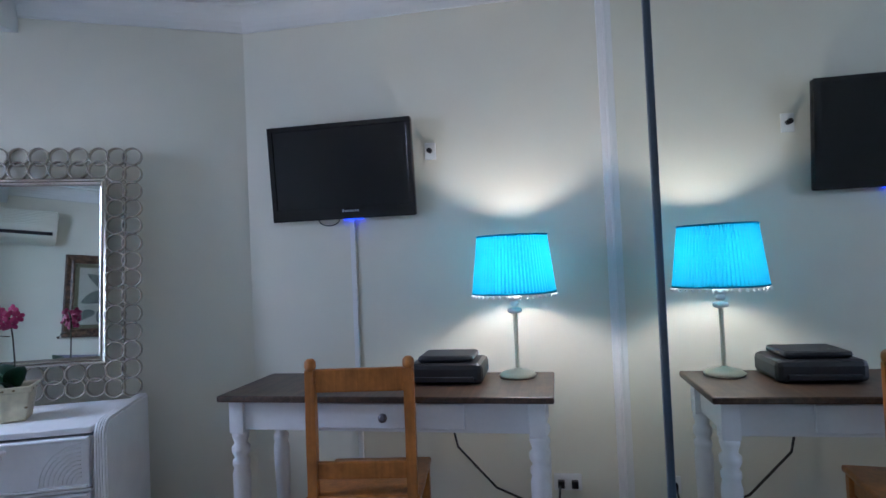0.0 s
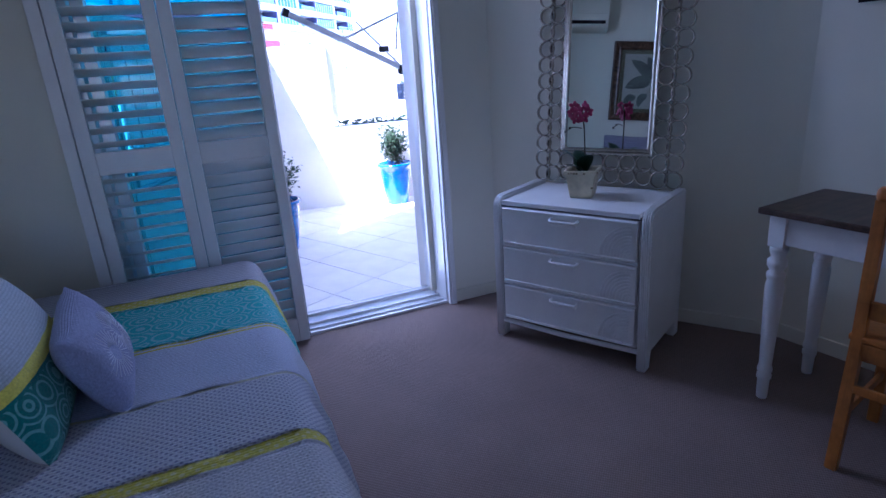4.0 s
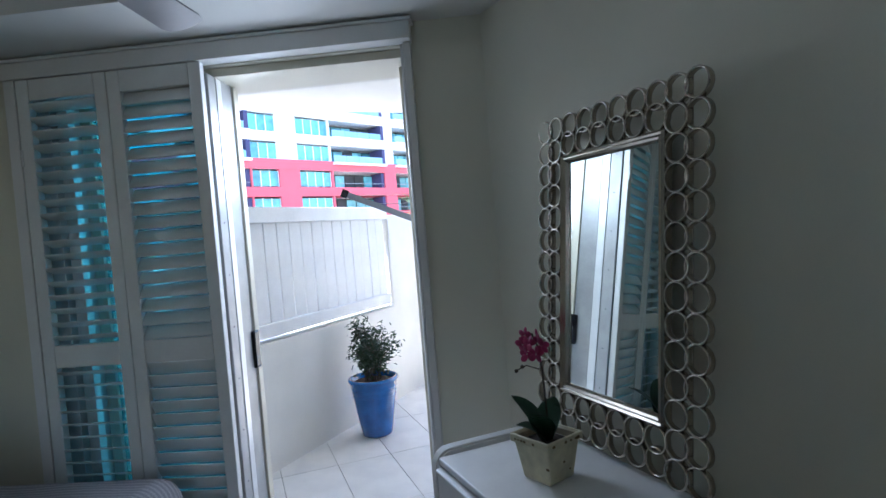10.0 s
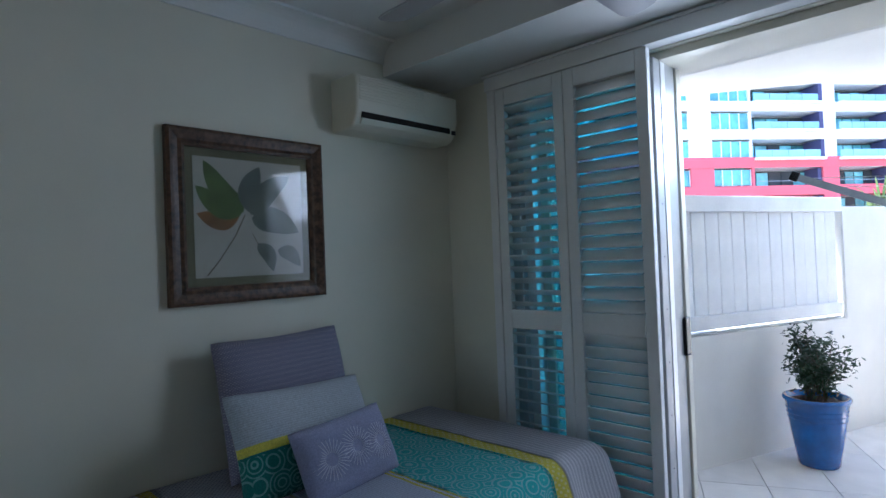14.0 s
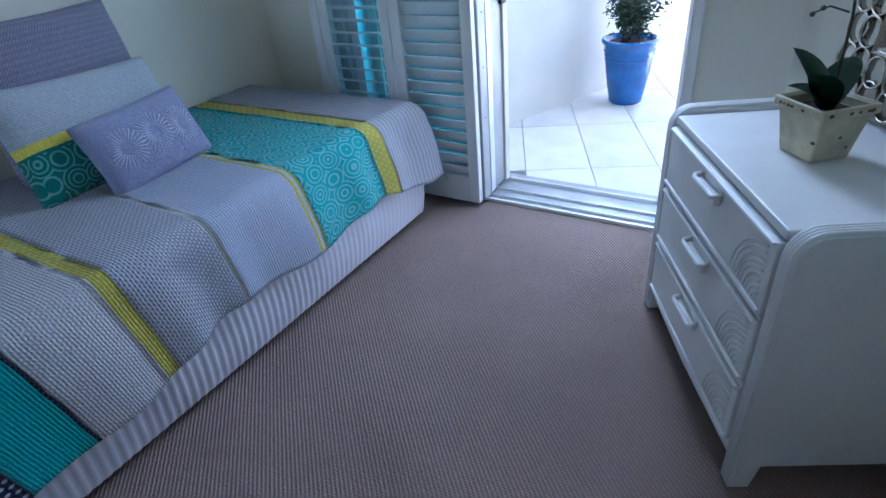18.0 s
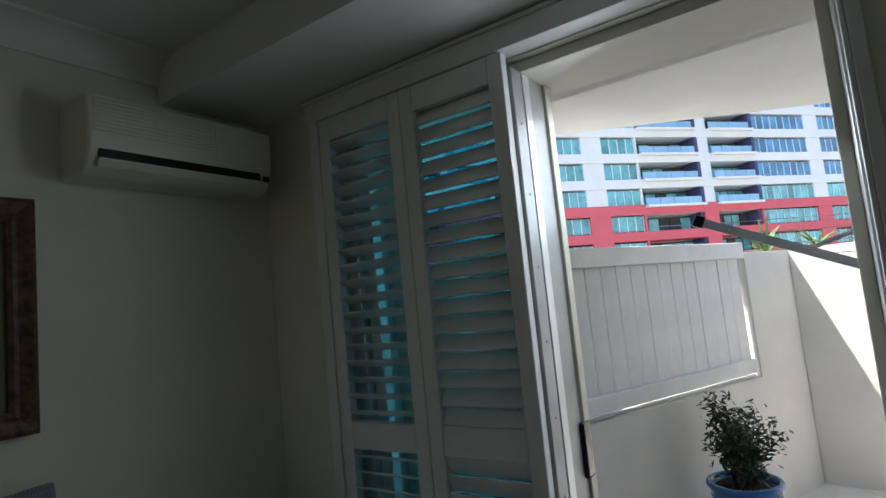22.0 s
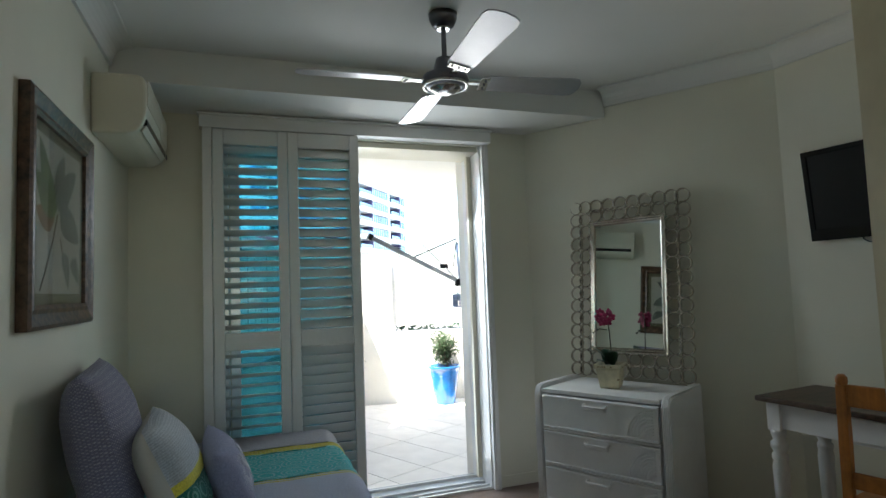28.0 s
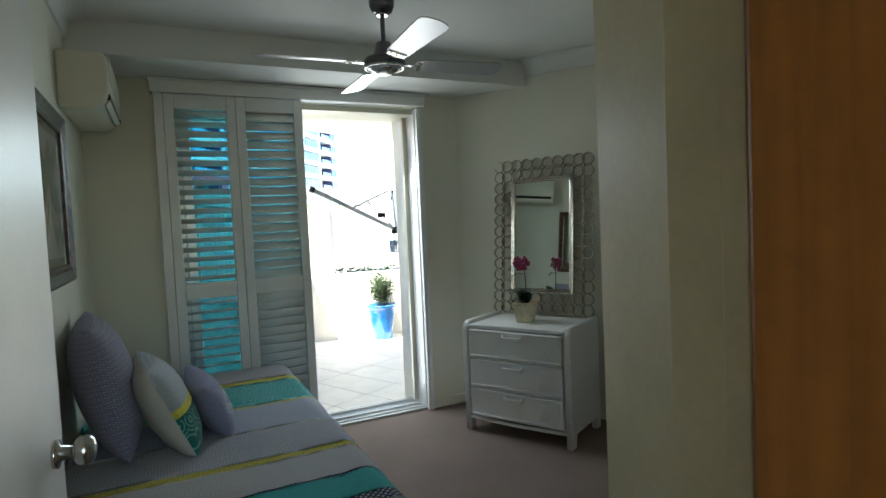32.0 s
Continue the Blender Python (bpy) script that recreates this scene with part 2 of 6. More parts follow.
def wave_bump(m, scale, axis, strength, depth, tint=0.0, turn=0):
    """Adds ribs across one axis to a material of mat()."""
    n, l = nodes_of(m)
    b = n["Principled BSDF"]
    tc = n.new("ShaderNodeTexCoord")
    w = n.new("ShaderNodeTexWave")
    w.bands_direction = axis
    w.inputs["Scale"].default_value, w.inputs["Distortion"].default_value = scale, 2.6
    w.inputs["Detail"].default_value, w.inputs["Detail Scale"].default_value = 2.0, 3.0
    mp = n.new("ShaderNodeMapping")
    mp.inputs["Rotation"].default_value = (0, 0, radians(turn))
    l.new(tc.outputs["Object"], mp.inputs[0])
    l.new(mp.outputs[0], w.inputs["Vector"])
    bn = n.new("ShaderNodeBump")
    bn.inputs["Strength"].default_value, bn.inputs["Distance"].default_value = strength, depth
    l.new(w.outputs["Fac"], bn.inputs["Height"])
    old = b.inputs["Normal"].links
    if old:
        l.new(old[0].from_socket, bn.inputs["Normal"])
    l.new(bn.outputs[0], b.inputs["Normal"])
    if tint:
        src = b.inputs["Base Color"].links[0].from_socket
        mx = n.new("ShaderNodeMix")
        mx.data_type, mx.blend_type = "RGBA", "MULTIPLY"
        mx.inputs[0].default_value = tint
        l.new(src, mx.inputs[6])
        l.new(w.outputs["Color"], mx.inputs[7])
        l.new(mx.outputs[2], b.inputs["Base Color"])


def grain(m, scale, axis, dark):
    """Adds wood grain that runs along the two other axes."""
    n, l = nodes_of(m)
    b = n["Principled BSDF"]
    tc, mp, ns = n.new("ShaderNodeTexCoord"), n.new("ShaderNodeMapping"), n.new("ShaderNodeTexNoise")
    s = [scale, scale, scale]
    s["XYZ".index(axis)] = scale * 0.06
    mp.inputs["Scale"].default_value = s
    ns.inputs["Scale"].default_value, ns.inputs["Detail"].default_value, ns.inputs["Distortion"].default_value = 1.0, 6.0, 0.6
    l.new(tc.outputs["Object"], mp.inputs[0])
    l.new(mp.outputs[0], ns.inputs["Vector"])
    ramp = n.new("ShaderNodeValToRGB")
    ramp.color_ramp.elements[0].position, ramp.color_ramp.elements[1].position = 0.35, 0.7
    ramp.color_ramp.elements[0].color = (dark, dark, dark, 1)
    ramp.color_ramp.elements[1].color = (1, 1, 1, 1)
    l.new(ns.outputs[0], ramp.inputs[0])
    src = b.inputs["Base Color"].links[0].from_socket
    mx = n.new("ShaderNodeMix")
    mx.data_type, mx.blend_type = "RGBA", "MULTIPLY"
    mx.inputs[0].default_value = 1.0
    l.new(src, mx.inputs[6])
    l.new(ramp.outputs[0], mx.inputs[7])
    l.new(mx.outputs[2], b.inputs["Base Color"])


grain(M["pine"], 60, "Z", 0.75)
grain(M["walnut"], 60, "Y", 0.5)
grain(M["doorwood"], 40, "Z", 0.72)
# ribs of the carpet run across it in the garden door's direction
wave_bump(M["carpet"], 40.0, "DIAGONAL", 0.5, 0.004, tint=0.28)
wave_bump(M["carpet"], 62.0, "DIAGONAL", 0.35, 0.003, tint=0.24, turn=90)


def striped(name, stops, low, high, axis=1, rough=0.9, weave=70.0, extra=(), coords="Object"):
    """Cloth with bands of colour along one object axis; extra: (from, to, kind, scale, colour) patterns inside bands."""
    m = bpy.data.materials.new(name)
    m.use_nodes = True
    n, l = nodes_of(m)
    b = n["Principled BSDF"]
    b.inputs["Roughness"].default_value = rough
    b.inputs["Sheen Weight"].default_value = 0.15
    tc, sep = n.new("ShaderNodeTexCoord"), n.new("ShaderNodeSeparateXYZ")
    l.new(tc.outputs[coords], sep.inputs[0])
    jit = n.new("ShaderNodeTexNoise")
    jit.inputs["Scale"].default_value = 9.0
    l.new(tc.outputs[coords], jit.inputs["Vector"])
    wob = n.new("ShaderNodeMath")
    wob.operation = "MULTIPLY_ADD"
    wob.inputs[1].default_value = 0.012
    l.new(jit.outputs[0], wob.inputs[0])
    l.new(sep.outputs[axis], wob.inputs[2])
    pos = n.new("ShaderNodeMapRange")
    pos.inputs[1].default_value, pos.inputs[2].default_value = low, high
    l.new(wob.outputs[0], pos.inputs[0])
    ramp = n.new("ShaderNodeValToRGB")
    cr = ramp.color_ramp
    cr.interpolation = "CONSTANT"
    cr.elements.remove(cr.elements[1])
    cr.elements[0].position, cr.elements[0].color = 0.0, (*stops[0][1], 1)
    for p, c in stops[1:]:
        cr.elements.new((p - low) / (high - low)).color = (*c, 1)
    l.new(pos.outputs[0], ramp.inputs[0])
    out = ramp.outputs[0]
    for start, end, kind, scale, col, amount in extra:
        if kind == "rings":
            t = n.new("ShaderNodeTexVoronoi")
            t.inputs["Scale"].default_value, t.inputs["Randomness"].default_value = scale, 0.35
            l.new(tc.outputs[coords], t.inputs["Vector"])
            k = n.new("ShaderNodeMath")
            k.operation = "MULTIPLY"
            k.inputs[1].default_value = 34.0
            l.new(t.outputs["Distance"], k.inputs[0])
            s = n.new("ShaderNodeMath")
            s.operation = "SINE"
            l.new(k.outputs[0], s.inputs[0])
            mask = s.outputs[0]
        elif kind == "lattice":
            mp = n.new("ShaderNodeMapping")
            mp.inputs["Rotation"].default_value = (0, 0, radians(45)) if axis == 1 else (0, radians(45), 0)
            l.new(tc.outputs[coords], mp.inputs[0])
            lines = []
            for way in "X" + "XYZ"[axis]:
                t = n.new("ShaderNodeTexWave")
                t.bands_direction = way
                t.inputs["Scale"].default_value, t.inputs["Distortion"].default_value, t.inputs["Detail"].default_value = scale, 0.5, 1.0
                l.new(mp.outputs[0], t.inputs["Vector"])
                lines.append(t.outputs["Fac"])
            top = n.new("ShaderNodeMath")
            top.operation = "MULTIPLY"
            l.new(lines[0], top.inputs[0])
            l.new(lines[1], top.inputs[1])
            mask = top.outputs[0]
        elif kind == "check":
            t = n.new("ShaderNodeTexChecker")
            t.inputs["Scale"].default_value = scale
            mp = n.new("ShaderNodeMapping")
            mp.inputs["Rotation"].default_value = (0, 0, radians(45))
            l.new(tc.outputs[coords], mp.inputs[0])
            l.new(mp.outputs[0], t.inputs["Vector"])
            mask = t.outputs["Fac"]
        else:
            t = n.new("ShaderNodeTexWave")
            t.bands_direction = kind
            t.inputs["Scale"].default_value, t.inputs["Distortion"].default_value, t.inputs["Detail"].default_value = scale, 1.2, 2.0
            l.new(tc.outputs[coords], t.inputs["Vector"])
            mask = t.outputs["Fac"]
        inside = n.new("ShaderNodeMath")
        inside.operation = "COMPARE"
        inside.inputs[1].default_value, inside.inputs[2].default_value = (start + end) / 2, (end - start) / 2
        l.new(wob.outputs[0], inside.inputs[0])
        cut = n.new("ShaderNodeMapRange")
        cut.inputs[1].default_value, cut.inputs[2].default_value, cut.inputs[4].default_value = 0.3, 0.6, amount
        l.new(mask, cut.inputs[0])
        both = n.new("ShaderNodeMath")
        both.operation = "MULTIPLY"
        l.new(cut.outputs[0], both.inputs[0])
        l.new(inside.outputs[0], both.inputs[1])
        mx = n.new("ShaderNodeMix")
        mx.data_type = "RGBA"
        mx.inputs[7].default_value = (*col, 1)
        l.new(both.outputs[0], mx.inputs[0])
        l.new(out, mx.inputs[6])
        out = mx.outputs[2]
    fine = n.new("ShaderNodeTexNoise")
    fine.inputs["Scale"].default_value, fine.inputs["Detail"].default_value = 160.0, 3.0
    l.new(tc.outputs[coords], fine.inputs["Vector"])
    hs = n.new("ShaderNodeHueSaturation")
    v = n.new("ShaderNodeMapRange")
    v.inputs[1].default_value, v.inputs[2].default_value, v.inputs[3].default_value, v.inputs[4].default_value = 0.3, 0.7, 0.82, 1.12
    l.new(fine.outputs[0], v.inputs[0])
    l.new(v.outputs[0], hs.inputs["Value"])
    l.new(out, hs.inputs["Color"])
    l.new(hs.outputs[0], b.inputs["Base Color"])
    w = n.new("ShaderNodeTexWave")
    w.bands_direction = "XYZ"[axis]
    w.inputs["Scale"].default_value, w.inputs["Distortion"].default_value, w.inputs["Detail"].default_value = weave / 2.0, 1.2, 1.0
    l.new(tc.outputs[coords], w.inputs["Vector"])
    bn = n.new("ShaderNodeBump")
    bn.inputs["Strength"].default_value, bn.inputs["Distance"].default_value = 0.5, 0.0035
    l.new(w.outputs["Fac"], bn.inputs["Height"])
    bn2 = n.new("ShaderNodeBump")
    bn2.inputs["Strength"].default_value, bn2.inputs["Distance"].default_value = 0.65, 0.004
    l.new(fine.outputs[0], bn2.inputs["Height"])
    l.new(bn.outputs[0], bn2.inputs["Normal"])
    l.new(bn2.outputs[0], b.inputs["Normal"])
    return m


TEAL, YEL, GREY, PALE = (0.07, 0.62, 0.62), (0.78, 0.71, 0.09), (0.84, 0.83, 0.84), (0.76, 0.80, 0.90)
NAVY, SAGE = (0.025, 0.035, 0.12), (0.40, 0.44, 0.40)
M["quilt"] = striped("banded_quilt", [(0.6, SAGE), (1.130, NAVY), (1.198, TEAL), (1.36, NAVY), (1.367, GREY), (1.598, NAVY), (1.604, YEL),
                                      (1.65, (0.76, 0.77, 0.82)), (1.93, (0.72, 0.70, 0.46)), (1.936, PALE), (2.272, YEL), (2.278, PALE), (2.286, NAVY), (2.292, YEL), (2.300, TEAL),
                                      (2.69, YEL), (2.77, (0.74, 0.74, 0.78))], 0.6, 3.4, 1, extra=[
    (0.6, 1.130, "lattice", 24, (0.70, 0.74, 0.65), 0.75), (1.130, 1.198, "lattice", 20, (0.80, 0.80, 0.84), 1.0),
    (1.198, 1.36, "Y", 34, (0.03, 0.42, 0.45), 0.35),
    (1.65, 1.93, "lattice", 24, (0.16, 0.18, 0.38), 0.6), (1.937, 2.27, "Y", 30, (0.48, 0.53, 0.72), 0.45),
    (1.367, 1.598, "lattice", 30, (0.42, 0.42, 0.50), 0.5), (1.604, 1.65, "lattice", 15, (0.86, 0.82, 0.45), 0.7),
    (2.30, 2.69, "rings", 11, (0.46, 0.76, 0.78), 0.85), (2.69, 2.77, "lattice", 13, (0.88, 0.85, 0.50), 0.7), (2.77, 3.4, "Y", 14, (0.42, 0.42, 0.50), 0.6)], coords="UV")
M["lilac_knit"] = striped("lilac_lattice_cloth", [(-9.0, (0.23, 0.22, 0.31)), (9.0, (0.23, 0.22, 0.31))], -9.5, 9.5, 2, weave=260,
                          extra=[(-9, 9, "lattice", 44, (0.60, 0.60, 0.66), 0.65), (-9, 9, "Z", 16, (0.20, 0.19, 0.29), 0.5)])
M["panel_cushion"] = striped("panelled_cushion_cloth", [(-1.0, (0.01, 0.20, 0.17)), (-0.022, NAVY), (-0.016, YEL), (-0.004, NAVY), (0.0, YEL), (0.014, (0.42, 0.47, 0.52))], -1.0, 1.0, 2, weave=240,
                             extra=[(-1.0, -0.024, "rings", 14, (0.22, 0.50, 0.46), 0.8), (0.014, 1.0, "Z", 40, (0.58, 0.62, 0.66), 0.6)])
M["cream_back"] = mat("cream_cotton", (0.50, 0.49, 0.44), 0.9, scale=6, vary=0.08, fine=220, bump=0.3)
M["lilac"] = striped("lilac_cotton", [(-9.0, (0.30, 0.32, 0.48)), (9.0, (0.30, 0.32, 0.48))], -9.5, 9.5, 2, weave=300)
M["thread"] = mat("white_thread", (0.68, 0.70, 0.78), 0.8)
M["base_cloth"] = mat("white_quilted_base_cloth", (0.66, 0.65, 0.72), 0.8, scale=5, vary=0.05, fine=150, bump=0.2)
M["mattress"] = mat("white_mattress_cloth", (0.70, 0.69, 0.70), 0.85)
M["shade"] = mat("turquoise_shade_cloth", (0.02, 0.32, 0.55), 0.8, scale=10, vary=0.1, fine=150, bump=0.2)
sh = M["shade"].node_tree.nodes["Principled BSDF"]
sh.inputs["Transmission Weight"].default_value = 0.0
tl = M["shade"].node_tree.nodes.new("ShaderNodeBsdfTranslucent")
tl.inputs[0].default_value = (0.02, 0.22, 0.38, 1)
ms = M["shade"].node_tree.nodes.new("ShaderNodeMixShader")
ms.inputs[0].default_value = 0.6
M["shade"].node_tree.links.new(sh.outputs[0], ms.inputs[1])
M["shade"].node_tree.links.new(tl.outputs[0], ms.inputs[2])
M["shade"].node_tree.links.new(ms.outputs[0], M["shade"].node_tree.nodes["Material Output"].inputs[0])
M["pompom"] = mat("white_trim_beads", (0.80, 0.79, 0.74), 0.6)
M["ivory"] = mat("ivory_ceramic", (0.70, 0.66, 0.50), 0.3, scale=12, vary=0.1)
M["crackle"] = mat("distressed_white_pot", (0.62, 0.56, 0.38), 0.5, scale=14, vary=0.3, fine=50, bump=0.3)
M["rust"] = mat("rust_brown_paint", (0.14, 0.09, 0.03), 0.7)
M["petal"] = mat("magenta_petal", (0.36, 0.02, 0.10), 0.5, scale=60, vary=0.3, bump=0.0)
M["orchid_leaf"] = mat("deep_green_leaf", (0.012, 0.05, 0.02), 0.3, scale=20, vary=0.3, bump=0.0)
M["stem"] = mat("dark_stem", (0.05, 0.04, 0.02), 0.6)
M["mat"] = mat("olive_mat_board", (0.16, 0.15, 0.09), 0.8, scale=6, vary=0.08)
M["paper"] = mat("cream_art_paper", (0.46, 0.44, 0.39), 0.8, scale=9, vary=0.08)
M["leafprint"] = mat("printed_green_leaf", (0.10, 0.15, 0.05), 0.8, scale=12, vary=0.45, fine=60)
M["leafgrey"] = mat("printed_grey_leaf", (0.15, 0.17, 0.15), 0.8, scale=12, vary=0.35, fine=60)
M["leafrust"] = mat("printed_rust_leaf", (0.26, 0.13, 0.05), 0.8, scale=9, vary=0.45, fine=60)
M["leafline"] = mat("printed_brown_stem", (0.24, 0.21, 0.17), 0.8)
M["silverfoil"] = mat("fan_blade_silver", (0.44, 0.44, 0.455), 0.36, 0.7, scale=9, vary=0.06, bump=0.03)
M["darksteel"] = mat("gunmetal", (0.16, 0.16, 0.18), 0.3, 0.9, scale=12, vary=0.1, bump=0.02)
M["stile"] = mat("blue_grey_metal", (0.10, 0.13, 0.17), 0.3, 0.6)
M["plate"] = mat("tarnished_brass_plate", (0.13, 0.11, 0.09), 0.4, 0.7, scale=25, vary=0.3)
M["led"] = bpy.data.materials.new("blue_standby_light")
M["led"].use_nodes = True
M["led"].node_tree.nodes["Principled BSDF"].inputs["Emission Color"].default_value = (0.01, 0.04, 1.0, 1)
M["led"].node_tree.nodes["Principled BSDF"].inputs["Emission Strength"].default_value = 0.45
M["bulb"] = bpy.data.materials.new("lamp_bulb_glow")
M["bulb"].use_nodes = True
M["bulb"].node_tree.nodes["Principled BSDF"].inputs["Emission Color"].default_value = (1.0, 0.86, 0.62, 1)
M["bulb"].node_tree.nodes["Principled BSDF"].inputs["Emission Strength"].default_value = 4.0


def tinted(name, color, gloss):
    """Sheet glass: what lies behind it, tinted, under a clear reflection that grows towards the edge-on view."""
    m = bpy.data.materials.new(name)
    m.use_nodes = True
    n, l = nodes_of(m)
    tr, gl, lw, mx = n.new("ShaderNodeBsdfTransparent"), n.new("ShaderNodeBsdfGlossy"), n.new("ShaderNodeLayerWeight"), n.new("ShaderNodeMixShader")
    tr.inputs[0].default_value = (*color, 1)
    gl.inputs["Roughness"].default_value = 0.0
    lw.inputs[0].default_value = 0.5
    power, amount = n.new("ShaderNodeMath"), n.new("ShaderNodeMath")
    power.operation, amount.operation = "POWER", "MULTIPLY_ADD"
    power.inputs[1].default_value = 4.0
    amount.inputs[1].default_value, amount.inputs[2].default_value = 0.6, gloss
    l.new(lw.outputs["Facing"], power.inputs[0])
    l.new(power.outputs[0], amount.inputs[0])
    l.new(amount.outputs[0], mx.inputs[0])
    l.new(tr.outputs[0], mx.inputs[1])
    l.new(gl.outputs[0], mx.inputs[2])
    l.new(mx.outputs[0], n["Material Output"].inputs[0])
    return m


M["tealglass"] = tinted("teal_tinted_glass", (0.24, 0.56, 0.63), 0.03)
M["picglass"] = tinted("picture_glass", (0.97, 0.98, 0.97), 0.025)

# ---- the room's shell ----
WX, NY = -0.54, 3.27                      # west wall and garden wall, inner faces
A, B, C = (1.81, 3.27), (2.635, 2.06), (2.84, 0.43)
CEIL, LOW, STEP = 2.43, 2.265, 2.81

bm = bmesh.new()
box(bm, -0.9, -2.2, -0.12, 3.3, 3.31, 0.0)
setting("floor", bm, M["carpet"], "taupe ribbed loop pile carpet")
setting("wall_west", wall_along((WX, -2.2), (WX, NY), 0.0, 2.6, 0.15), M["wall"], "cream painted wall")
setting("wall_north", wall_along((WX, NY), A, 0.0, 2.6, 0.32, [(0.43, 2.035, 0.0, 2.172)]), M["wall"], "cream painted wall around the sliding door")
setting("wall_angled", wall_along(A, B, 0.0, 2.6, 0.15), M["wall"], "cream painted angled wall behind the mirror")
setting("wall_desk", wall_along(B, C, 0.0, 2.6, 0.15), M["wall"], "cream painted wall behind the desk")
bm = bmesh.new()
box(bm, -0.75, -2.2, CEIL, 3.4, STEP, 2.6)
setting("ceiling", bm, M["ceiling"], "white plaster ceiling")
bm = bmesh.new()
box(bm, -0.75, STEP, LOW, 2.6, NY, 2.6)
setting("ceiling_bulkhead", bm, M["ceiling"], "white lower ceiling strip over the sliding door")


def cove(name, a, b, size=0.10):
    """A hollow cornice that runs from a to b; the room lies on the right of that way."""
    a, b = Vector((*a, 0)), Vector((*b, 0))
    d = (b - a).normalized()
    side = Vector((d.y, -d.x, 0))
    prof = [(0.0, -size), (0.012, -size)] + [(0.012 + (size - 0.024) * (1 - math.cos(q)), -size + 0.008 + (size - 0.02) * math.sin(q))
            for q in [math.pi / 2 * i / 6 for i in range(7)]] + [(size, -0.012), (size, 0.0), (0.0, 0.0)]
    bm = bmesh.new()
    ends = [[bm.verts.new(p + side * (x + 0.001) + Vector((0, 0, CEIL + z - 0.001))) for x, z in prof] for p in (a, b)]
    n = len(prof)
    for i in range(n):
        bm.faces.new((ends[0][i], ends[0][(i + 1) % n], ends[1][(i + 1) % n], ends[1][i]))
    bm.faces.new(ends[0][::-1])
    bm.faces.new(ends[1])
    bmesh.ops.recalc_face_normals(bm, faces=bm.faces)
    setting(name, bm, M["ceiling"], "white hollow plaster cornice")


def on_line(p, q, y):
    k = (y - p[1]) / (q[1] - p[1])
    return (p[0] + k * (q[0] - p[0]), y)


cove("trim_cornice_west", (WX, 0.14), (WX, STEP))
cove("trim_cornice_angled", on_line(A, B, STEP), B)
cove("trim_cornice_desk", B, C)


def skirting(name, a, b, high=0.07):
    a, b = Vector((*a, 0)), Vector((*b, 0))
    d = b - a
    m = Matrix.Translation(a) @ pose(0, 0, 0, 0, 0, math.degrees(math.atan2(d.y, d.x)))
    bm = bmesh.new()
    box(bm, 0.0, -0.013, 0.0, d.length, -0.001, high, bevel=0.003, m=m)
    setting(name, bm, M["wall"], "cream painted skirting board")


skirting("baseboard_west", (WX, 0.05), (WX, NY))
skirting("baseboard_north", (1.53, NY), A)
skirting("baseboard_angled", A, B)
skirting("baseboard_desk", B, C)

# ---- mirrored wardrobe along the south side ----
wd = Vector((C[0] - 0.008 - 0.45, 0.485 - 0.20, 0))
ang = math.degrees(math.atan2(wd.y, wd.x))
ward = thing("wardrobe", (0.45, 0.20, 0), "built-in wardrobe with tall mirrored sliding doors in steel frames", "wardrobe", turn=ang)
span = wd.length
bm = bmesh.new()
box(bm, 0.02, -0.62, 0.0, span + 0.05, -0.10, 2.42)
part("body", bm, M["white"], ward)
for name, z0, z1 in (("bottom_track", 0.0, 0.03), ("top_track", 2.30, 2.425)):
    bm = bmesh.new()
    box(bm, 0.02, -0.10, z0, span - 0.002, 0.0, z1, bevel=0.003)
    part(name, bm, M["track"], ward)
bm = bmesh.new()
box(bm, span - 0.03, -0.099, 0.031, span - 0.003, -0.03, 2.299, bevel=0.003)
part("side_jamb", bm, M["trim"], ward, "white painted wardrobe side jamb")
for i, (x0, x1, y) in enumerate(((0.02, 1.235, -0.012), (1.20, span - 0.031, -0.052))):
    door = bpy.data.objects.new("mirror_door", None)
    scene.collection.objects.link(door)
    door.parent = ward
    bm = bmesh.new()
    box(bm, x0 + 0.018, y - 0.016, 0.05, x1 - 0.018, y - 0.008, 2.28)
    part("mirror", bm, M["mirror"], door)
    for a, b in ((x0, x0 + 0.018), (x1 - 0.018, x1)):
        bm = bmesh.new()
        box(bm, a, y - 0.022, 0.032, b, y, 2.298, bevel=0.003)
        part("stile", bm, M["trim"] if i and a > 2.0 else M["stile"], door)

# ---- entry doorway and hall ----
bm = bmesh.new()
for pts in ([(0.445, 0.22), (0.375, 0.012), (0.375, -0.10), (0.62, -0.10), (0.62, 0.20)],):
    low = [bm.verts.new((x, y, 0)) for x, y in pts]
    top = [bm.verts.new((x, y, CEIL)) for x, y in pts]
    k = len(pts)
    for i in range(k):
        bm.faces.new((low[i], low[(i + 1) % k], top[(i + 1) % k], top[i]))
    bm.faces.new(low[::-1])
    bm.faces.new(top)
    bmesh.ops.recalc_face_normals(bm, faces=bm.faces)
setting("wall_entry_east", bm, M["cream"], "cream painted wall end beside the doorway")
bm = bmesh.new()
box(bm, WX, -0.08, 0.0, -0.46, 0.04, CEIL)
box(bm, -0.46, -0.08, 2.08, 0.375, 0.04, CEIL)
setting("wall_entry", bm, M["wall"], "cream painted wall over the doorway")
frame_e = thing("door_frame", (0, 0, 0), "cream painted timber door frame with a brass strike plate", "door frame")
bm = bmesh.new()
box(bm, 0.352, -0.124, 0.0, 0.373, 0.008, 2.06, bevel=0.003)
part("jamb", bm, M["cream"], frame_e)
bm = bmesh.new()
